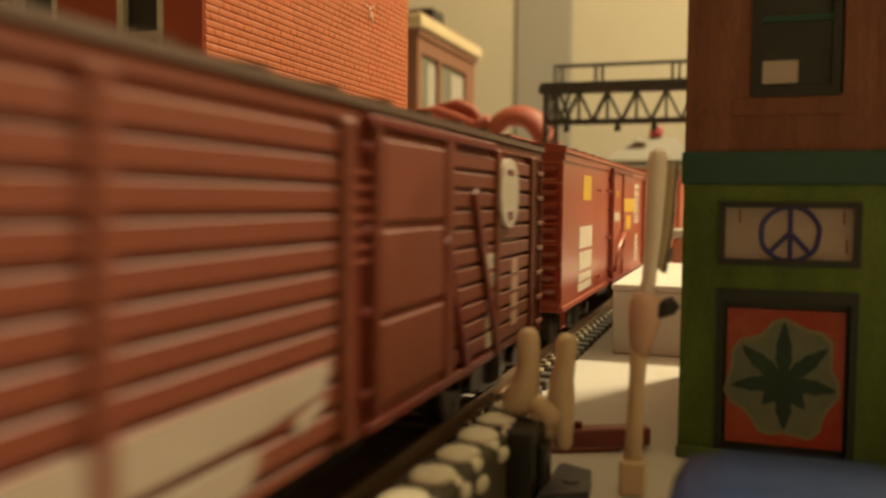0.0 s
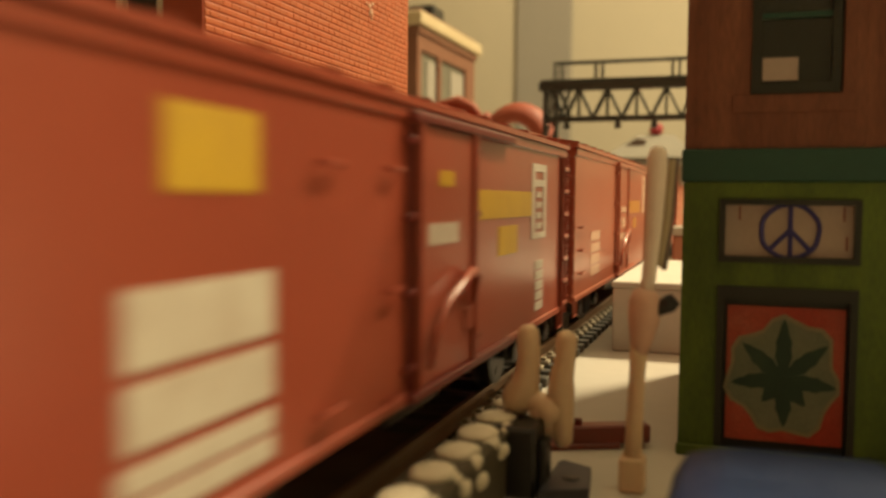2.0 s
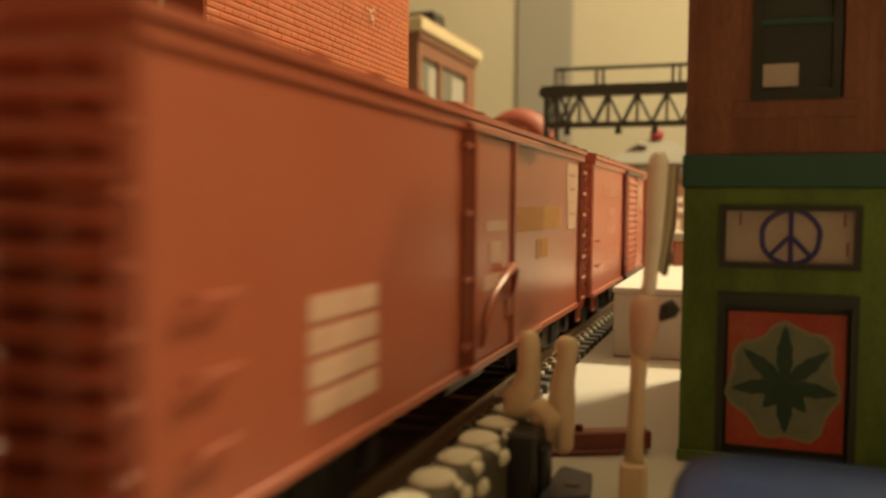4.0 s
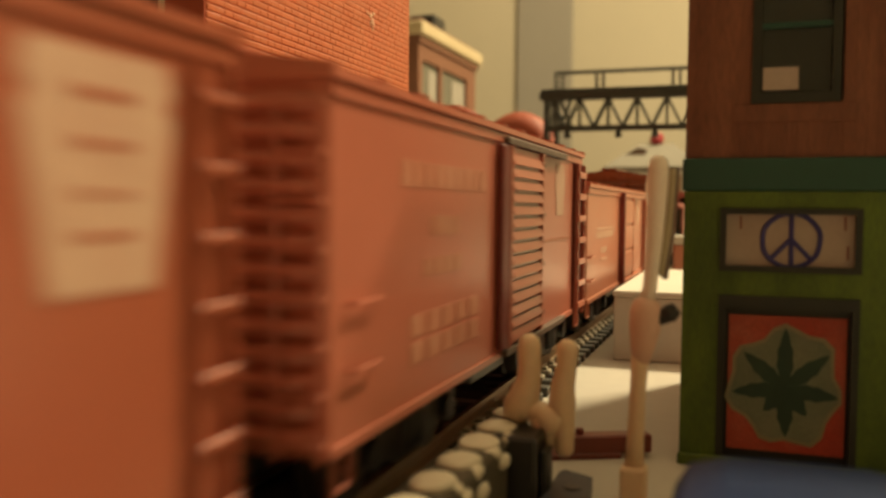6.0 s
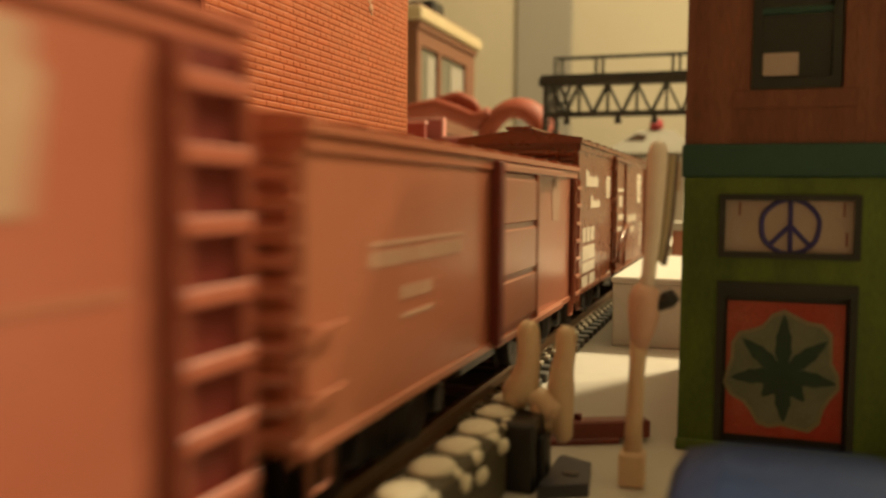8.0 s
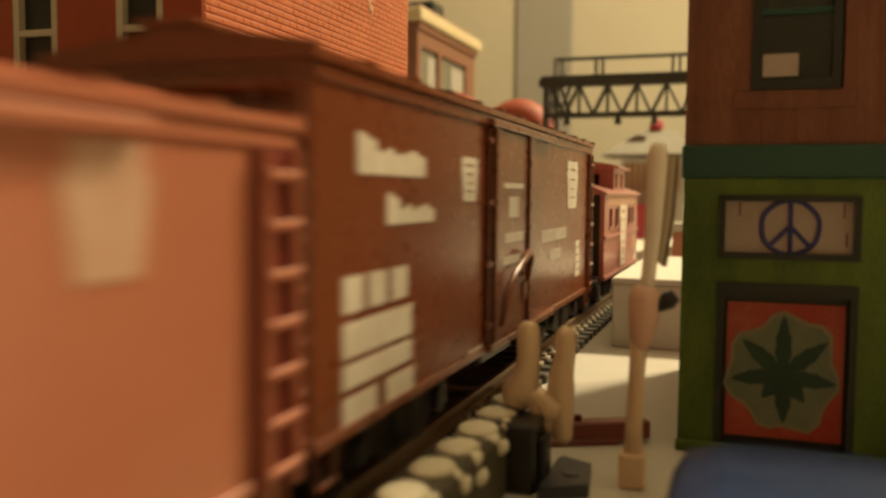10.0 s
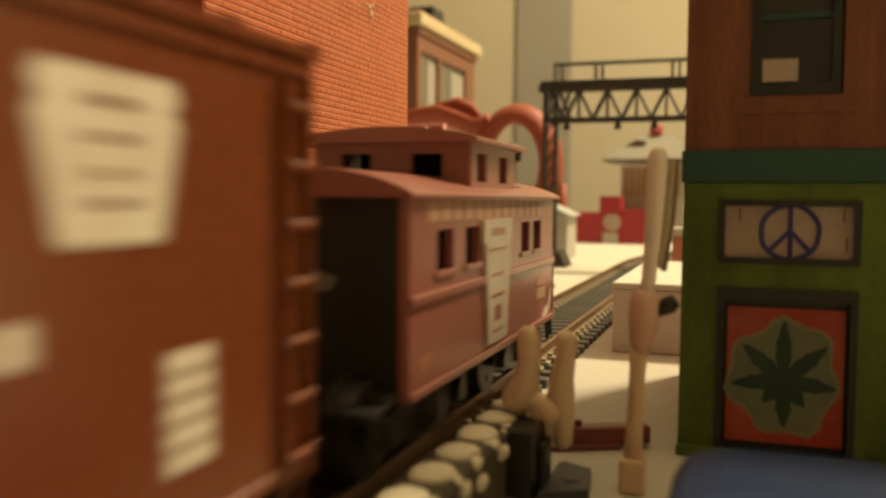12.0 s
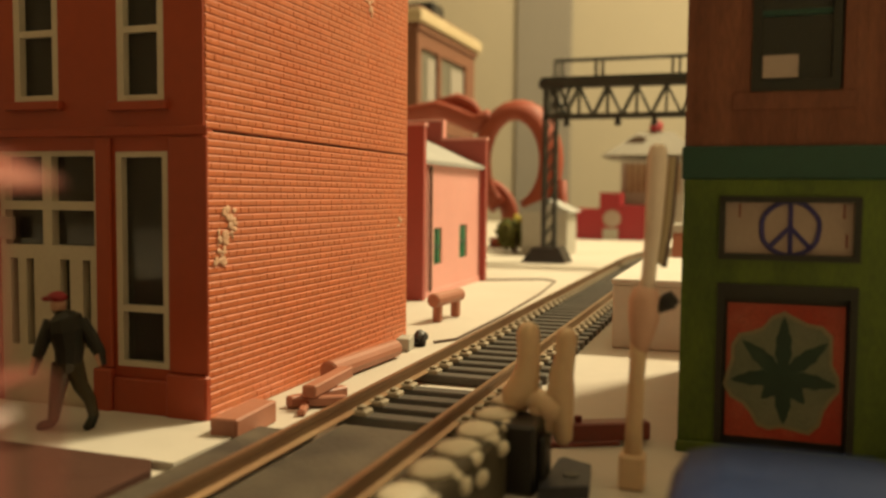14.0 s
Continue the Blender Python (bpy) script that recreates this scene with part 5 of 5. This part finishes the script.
def far_things():
    hut = thing("lineside_hut", 0, 0, 0, "pale grey lineside hut with a low pitched roof", "hut")
    part("wall", B(-122, -95, 500, 530, 0, 26, bev=0.5), PALEGREY, hut)
    part("roof", prism(bmesh.new(), [(-125, 25.5), (-108.5, 33), (-92, 25.5)], "y", 497, 533), SLATE, hut)
    red = thing("crimson_building", 0, 0, 0, "crimson stepped-front building with a round pale sign", "building")
    part("front", prism(bmesh.new(), [(-132, 0), (-132, 25), (-107, 25), (-107, 38), (-91, 38), (-91, 28), (-70, 28), (-70, 0)], "y", 700, 730), CRIMSON, red)
    part("round_sign", tube(bmesh.new(), [(-97, 698.6, 17), (-97, 700, 17)], 7, 18), SIGN_PAPER, red, "round pale sign")
    part("door", B(-104, -92, 698.8, 700, 0, 9), PALEGREY, red)
    part("side", B(-69.5, -55, 702, 730, 0, 30, bev=0.5), BROWNBRICK, red)
    tower = thing("signal_tower", 0, 0, 0, "two-storey tower with a broad grey hipped roof", "signal tower")
    part("wall", holed(-96, -44, 0, 64, 740, 742, [(-92, -72, 38, 62), (-68, -48, 38, 62)]), PALEGREY, tower)
    part("core", B(-96, -44, 743, 785, 0, 64), PALEGREY, tower)
    for x in (-92, -68):
        w = part("window", B(x, x + 20, 741, 741.8, 38, 62), CORNICE, tower)
        for d in (0, 5, 10, 15, 19):
            part("glazing_bar", B(x + d, x + d + 1, 739.8, 741, 38, 62), BROWNHOUSE, w)
    bm = bmesh.new()
    lo = [bm.verts.new(p) for p in ((-110, 728, 67), (-30, 728, 67), (-30, 800, 67), (-110, 800, 67))]
    mid = [bm.verts.new(p) for p in ((-110, 728, 69), (-30, 728, 69), (-30, 800, 69), (-110, 800, 69))]
    hi = [bm.verts.new(p) for p in ((-84, 762, 90), (-56, 762, 90), (-56, 768, 90), (-84, 768, 90))]
    for a, b in ((lo, mid), (mid, hi)):
        for i in range(4):
            bm.faces.new((a[i], a[(i + 1) % 4], b[(i + 1) % 4], b[i]))
    bm.faces.new(lo), bm.faces.new(hi)
    part("roof", bm, DULLROOF, tower, "broad grey hipped roof")
    part("dormer", prism(bmesh.new(), [(-100, 76), (-84, 86), (-76, 84), (-80, 76)], "y", 745, 752), DOORGREY, tower)
    part("finial", lump(bmesh.new(), (-70, 764, 94), (6, 6, 6), 3, 0.2), CRIMSON, tower, "red roof ornament")
    for i, (x, y, r, m) in enumerate(((-133, 522, 8, SHRUB), (-126, 532, 9, YELLOWFLOCK), (-129, 514, 7, SHRUB), (-139, 530, 7, SHRUB))):
        bush = thing("bush", x, y, 0, "dry flocked model bush" if m is SHRUB else "yellow flocked model bush", "bush", group="bushes by the hut")
        bm = bmesh.new()
        rnd = random.Random(i)
        for k in range(60):
            a, b = rnd.uniform(0, math.tau), rnd.uniform(0.1, 1)
            rr = r * rnd.uniform(0.4, 0.9)
            lump(bm, (rr * math.cos(a), rr * math.sin(a), 2 + b * r * 2.2), (r * 0.22, r * 0.22, r * 0.2), k, 0.6, 1)
        part("foliage", bm, m, bush)
        part("stem", tube(bmesh.new(), [(0, 0, 0), (0.5, 0, r * 1.2)], [1.2, 0.7], 6), DOORGREY, bush)
    # little things in the gap beside the crossing gate
    wagon = thing("lineside_crate", -14, 330, 0, "brown and cream lineside crate beyond the box", "crate")
    part("crate_body", B(-9, 9, -8, 8, 0, 22, bev=0.6), BROWNBRICK, wagon)
    part("crate_lid", B(-10, 10, -9, 9, 22, 25, bev=0.4), PALEGREY, wagon)


def small_white_box():
    b = thing("white_box", -19.5, 237, 0, "plain white card box used as a platform", "box")
    part("body", B(-7.7, 26, -37, 40, 0, 14.6, bev=0.35), BOXWHITE, b)
    part("lid", B(-8.0, 26.3, -37.3, 40.3, 14.6, 16.0, bev=0.3), BOXWHITE, b)


def stone_wall():
    w = thing("stone_wall", 0, 0, 0, "low dark wall studded with cream rounded stones", "wall")
    part("core", B(-29.9, -24.6, 20, 95.4, 0, 8.2, bev=0.5), WALLDARK, w)
    part("core", B(-29.9, -27.6, 95.4, 111, 0, 8.2, bev=0.5), WALLDARK, w)
    rnd = random.Random(4)
    def pebble(p, r, tilt=0):
        ob = part("stone", lump(bmesh.new(), (0, 0, 0), r, rnd.randint(0, 90), 0.22, 2), STONE, w, smooth=True)
        ob.matrix_basis = pose(p[0] * MM, p[1] * MM, p[2] * MM, 0, tilt, rnd.uniform(-8, 8))
    for i in range(12):
        pebble((-27.3 + rnd.uniform(-0.25, 0.25), 108 - 7.6 * i, 8.3), (2.5, 3.2, 0.62))
    for i in range(13):
        pebble((-25.2 + rnd.uniform(-0.2, 0.2), 104.5 - 6.7 * i + rnd.uniform(-0.6, 0.6), 7.7 if i else 8.2), (0.95, 1.75 + rnd.uniform(-0.4, 0.5), 0.7), 14)
    for y, z in ((93, 6.4), (84.5, 5.6), (79, 6.6), (70, 6.0), (62, 5.4)):
        pebble((-24.5, y, z), (0.6, 1.7, 0.9))
    # end post, black, with a splayed foot
    p = thing("end_post", 0, 0, 0, "black plastic end post on a blue-grey splayed foot", "post")
    part("shaft", B(-27.2, -21.6, 96.2, 103, 0, 8.3, bev=0.4), BLACK, p)
    part("rib", B(-21.6, -20.7, 98.2, 101.4, 0, 6.4, bev=0.2), BLACK, p)
    part("foot", prism(bmesh.new(), [(-20.9, 95), (-15.6, 98), (-16.6, 106), (-20.4, 108), (-20.9, 107)], "z", 0, 1.6), BLUEGREY, p, "blue-grey moulded foot plate")
    part("bolt_hole", tube(bmesh.new(), [(-18.2, 101, 1.5), (-18.2, 101, 1.75)], 1.0, 12), BLACK, p)
    # forked ivory piece on top of it
    f = thing("forked_bracket", 0, 0, 8.4, "ivory plastic bracket with two rounded prongs", "bracket")
    bm = bmesh.new()
    Y = 104 - 1
    tube(bm, [(-25.7, Y, 0.6), (-25.3, Y, 1.8), (-24.5, Y, 3.4), (-24.1, Y, 5.2), (-24.0, Y, 7.0), (-24.1, Y, 9.4), (-24.1, Y, 10.4), (-24.1, Y, 10.9)], [1.6, 2.1, 1.9, 1.5, 1.4, 1.45, 1.2, 0.6], 16)
    part("prong", bm, IVORY, f, smooth=True)
    bm = bmesh.new()
    tube(bm, [(-19.6, Y, -3.7), (-19.6, Y, -3.0), (-19.7, Y, 0), (-20.0, Y, 3.0), (-19.9, Y, 5.0), (-19.5, Y, 7.2), (-19.4, Y, 9.3), (-19.5, Y, 10.0), (-19.5, Y, 10.5)], [0.6, 1.15, 1.3, 1.7, 1.45, 1.25, 1.35, 1.1, 0.5], 16)
    part("prong", bm, IVORY, f, smooth=True)
    bm = bmesh.new()
    tube(bm, [(-25.6, Y, 1.0), (-24.4, Y, 2.0), (-22.8, Y, 1.4), (-21.4, Y, 0.4), (-20.2, Y, 1.6)], [1.2, 1.5, 1.5, 2.1, 1.6], 14)
    tube(bm, [(-22.4, Y, 1.0), (-21.8, Y, -1.2), (-21.2, Y, -2.8)], [1.7, 1.4, 0.7], 12)
    part("saddle", bm, IVORY, f, smooth=True)


def crossing_gate():
    g = thing("crossing_gate", 0, 0, 0, "ivory plastic crossing gate with its arm raised", "crossing gate")
    Y = 104
    part("base", B(-12.9, -9.9, Y - 1.6, Y + 1.6, 0, 4.2, bev=0.3), IVORY, g)
    part("post", tube(bmesh.new(), [(-11.4, Y, 4), (-11.3, Y, 8), (-11.1, Y, 14), (-10.9, Y, 18)], [1.15, 1.0, 0.95, 1.1], 14), IVORY, g, smooth=True)
    part("pivot_housing", tube(bmesh.new(), [(-10.9, Y, 16.6), (-10.7, Y, 18.4), (-10.5, Y, 20.4), (-10.4, Y, 22.6), (-10.3, Y, 23.8), (-10.2, Y, 24.2)], [1.0, 1.4, 1.8, 1.85, 1.5, 0.8], 18), ROSY, g, "pinkish rounded pivot housing", smooth=True)
    part("counterweight", tube(bmesh.new(), [(-9.2, Y, 21.6), (-7.6, Y, 22.6), (-6.9, Y, 23.2)], [0.7, 1.1, 0.8], 12), BLACK, g, "dark counterweight")
    arm = part("arm", tube(bmesh.new(), [(-10.3, Y, 23.6), (-10.0, Y, 25.5), (-9.9, Y, 27), (-9.6, Y, 31), (-9.4, Y, 36), (-9.3, Y, 39.2), (-9.25, Y, 40.4), (-9.2, Y, 40.9)],
                          [0.95, 0.85, 0.85, 1.0, 1.15, 1.2, 1.0, 0.45], 14), PALE_ARM, g, "pale raised arm", smooth=True)
    part("arm_edge", tube(bmesh.new(), [(-8.9, Y + 1.0, 26.8), (-8.2, Y + 1.0, 32), (-7.7, Y + 1.0, 39.4)], [0.35, 0.45, 0.4], 8), CORNICE, arm)
    part("arm_back", tube(bmesh.new(), [(-8.5, Y + 1.9, 26.4), (-7.8, Y + 1.9, 33), (-7.4, Y + 1.9, 39.4)], [0.4, 0.5, 0.4], 8), DOORGREY, arm)


def loose_pieces():
    def stick(name, c, size, rz, ry, label, mat, cat="offcut"):
        t = thing(name, c[0], c[1], 0, label, cat, rz, group="loose plastic offcuts by the track")
        bm = obox(bmesh.new(), (0, 0, c[2]), size, Euler((0, radians(ry), 0)).to_matrix(), 0.25)
        part("bar", bm, mat, t)
    stick("plastic_offcut", (-67.6, 109, 1.7), (4.2, 12.5, 3.4), 4, 0, "short brown plastic block beside the brick wall", BROWNBRICK)
    stick("plastic_offcut", (-65.4, 132, 3.0), (2.4, 17, 2.0), 4, 0, "brown plastic bar lying on smaller pieces", BROWNBRICK)
    stick("plastic_offcut", (-66.0, 129, 1.0), (1.8, 12, 1.8), -24, 0, "small brown plastic bar under another", BROWNBRICK)
    stick("plastic_offcut", (-64.3, 126, 1.0), (1.6, 9, 1.6), -60, 0, "thin brown plastic scrap", BROWNBRICK)
    stick("plastic_offcut", (-65.2, 123, 0.6), (1.2, 8, 1.2), 20, 0, "thin brown plastic scrap", BROWNBRICK)
    t = thing("plastic_tube", -70, 157, 0, "short brown plastic tube lying beside the brick wall", "tube", -4)
    part("tube_body", tube(bmesh.new(), [(0, -14, 2.0), (0, -13.6, 2.0), (0, 13.6, 2.0), (0, 14, 2.0)], [1.6, 2.0, 1.9, 1.5], 14), BROWNBRICK, t)
    stick("plastic_offcut", (-70.3, 180, 1.5), (3, 6, 3), 10, 0, "small pale block at the wall's end", PALEGREY)
    coal = thing("coal_lump", -68.9, 186, 0, "small shiny black lump on the card", "lump")
    part("lump", lump(bmesh.new(), (0, 0, 1.6), (1.7, 1.9, 1.8), 5, 0.5, 3), BLACK, coal)
    plank = thing("oxblood_bar", -17.5, 121.5, 0, "dark oxblood plastic bar lying on the card", "bar", -64)
    part("bar", B(-1.4, 1.4, -6.5, 6.5, 0.6, 3.2, bev=0.25), OXBLOOD, plank)
    part("peg", tube(bmesh.new(), [(0, -3.6, 3.1), (0, -3.6, 4.0)], 0.55, 8), OXBLOOD, plank)
    part("foot", B(-1.8, 1.8, -8.5, 2, 0, 0.8, bev=0.15), OXBLOOD, plank)
    bench = thing("log_bench", -77, 229, 0, "brown bench made of a half log on two legs", "bench", -6)
    part("seat", tube(bmesh.new(), [(0, -9, 6.2), (0, -8.6, 6.2), (0, 8.6, 6.2), (0, 9, 6.2)], [1.6, 1.95, 1.9, 1.5], 12), BROWNBRICK, bench)
    for y in (-6, 6):
        part("leg", B(-1.2, 1.2, y - 1.1, y + 1.1, 0, 5.2, bev=0.4), BROWNBRICK, bench)
    wire = thing("wire", 0, 0, 0, "thin dark wire lying beside the track", "wire")
    part("strand", tube(bmesh.new(), [(-67, 190, 0.4), (-63.5, 196, 0.4), (-63.6, 240, 0.4), (-66, 300, 0.4), (-70, 345, 0.4), (-76, 352, 0.4), (-100, 338, 0.4)], 0.35, 6), DOORGREY, wire)
    tagged(part("pavement", prism(bmesh.new(), [(-240, 90.6), (-66.2, 90.2), (-65.6, 106), (-73.6, 109.0), (-240, 109.0)], "z", 0.02, 1.0), PAPER), "cream pavement before the brick building", "pavement", kind="structure")
    tagged(part("road", prism(bmesh.new(), [(-240, -60), (-66.4, -60), (-66.3, 86), (-69, 89.6), (-240, 90.4)], "z", 0.03, 1.3), ROAD), "dusty brown model road beside the track", "road", kind="structure")


def doll():
    d = bmesh.new()
    # small walking figure, one plain mesh; it strides towards -y
    def limb(pts, r, n=10):
        tube(d, pts, r, n)
    limb([(0.4, -5.0, 0.5), (0.4, -4.2, 0.8), (0.4, -2.8, 1.1), (0.4, -2.3, 1.8), (0.4, -1.7, 5.2), (0.3, -0.7, 10.0)], [0.4, 0.7, 0.8, 0.9, 1.2, 1.7])
    limb([(-0.5, 2.5, 0.3), (-0.5, 3.4, 0.9), (-0.5, 4.0, 2.2), (-0.5, 3.4, 4.6), (-0.4, 2.0, 6.6), (-0.3, 0.8, 10.0)], [0.5, 0.85, 0.85, 1.0, 1.25, 1.7])
    limb([(0, 0.2, 8.8), (0, 0.3, 10.4), (0, 0.4, 12.4), (0, 0.1, 15), (0, -0.3, 16.8), (0, -0.7, 17.8)], [1.5, 2.1, 2.3, 2.9, 2.6, 1.1])
    limb([(0.6, -2.3, 16.4), (1.0, -3.4, 13.6), (1.0, -4.4, 11.2), (1.1, -5.3, 8.6)], [1.15, 1.1, 0.9, 0.55])
    limb([(-0.4, 2.0, 16.4), (-0.6, 3.8, 13.8), (-0.4, 5.2, 11.6), (-0.4, 5.6, 9.8)], [1.2, 1.15, 1.0, 0.6])
    lump(d, (0, -1.4, 18.7), (1.2, 1.25, 1.4), 1, 0.1)
    lump(d, (0, -1.4, 20.0), (1.5, 1.6, 0.9), 2, 0.12)
    lump(d, (0, -3.0, 19.7), (1.0, 1.1, 0.4), 3, 0.1)
    bmesh.ops.scale(d, vec=(0.88, 0.86, 0.95), verts=d.verts[:])
    ob = tagged(part("figurine", d, BLACKGREEN, None), "small dark painted walking figurine with a red cap", "figurine")
    for m in (PINKISH, CRIMSON, OLIVE):
        ob.data.materials.append(m)
    for f in ob.data.polygons:
        x, y, z = f.center / MM
        hand = abs(y) > 4.2 and 7.5 < z < 10.2
        f.material_index = 2 if z > 18.3 else 1 if z > 17.0 or hand else 3 if 1.6 < z < 9.4 and abs(y) < 4.2 else 0
    ob.matrix_basis = pose(-89.1 * MM, 97.6 * MM, 1.0 * MM, 0, 0, -72)
    return ob


def blue_car():
    c = thing("blue_model_van", 5.0, 50, 0, "blue enamelled model van parked before the shop", "van")
    bm = bmesh.new()
    prof = [(-9.6, 2.5), (-10.0, 5.0)]
    for i in range(13):
        a = math.pi * i / 12
        k = (abs(math.cos(a)) ** 5 + abs(math.sin(a)) ** 5) ** (-1 / 5)
        prof.append((-10.0 * k * math.cos(a), 7.0 + 6.9 * k * math.sin(a)))
    prof += [(10.0, 5.0), (9.6, 2.5)]
    prism(bm, prof, "y", -28, 28)
    ends = [e for e in bm.edges if abs(e.verts[0].co.y - e.verts[1].co.y) < 1e-6 and len(e.link_faces) == 2]
    bmesh.ops.bevel(bm, geom=ends, offset=1.6, segments=4, affect="EDGES", clamp_overlap=True)
    part("body", bm, BLUE, c, smooth=True)
    for y in (-17, 17):
        for sx in (-1, 1):
            part("wheel", tube(bmesh.new(), [(sx * 7.6, y, 3.6), (sx * 8.0, y, 3.6), (sx * 9.9, y, 3.6), (sx * 10.1, y, 3.6)], [3.2, 3.6, 3.6, 3.1], 18), BLACK, c)
    for sx in (-1, 1):
        part("side_window", B(min(sx * 9.0, sx * 9.9), max(sx * 9.0, sx * 10.1), -14, 20, 5.4, 7.4, bev=0.1), UNLIT_IN, c)


HOUSE = brick_building()
green_building(), pink_house(), brown_house(), gantry(), loops(), far_things(), small_white_box(), stone_wall(), crossing_gate()
loose_pieces(), doll(), blue_car()
bricks_for(HOUSE)


motions()
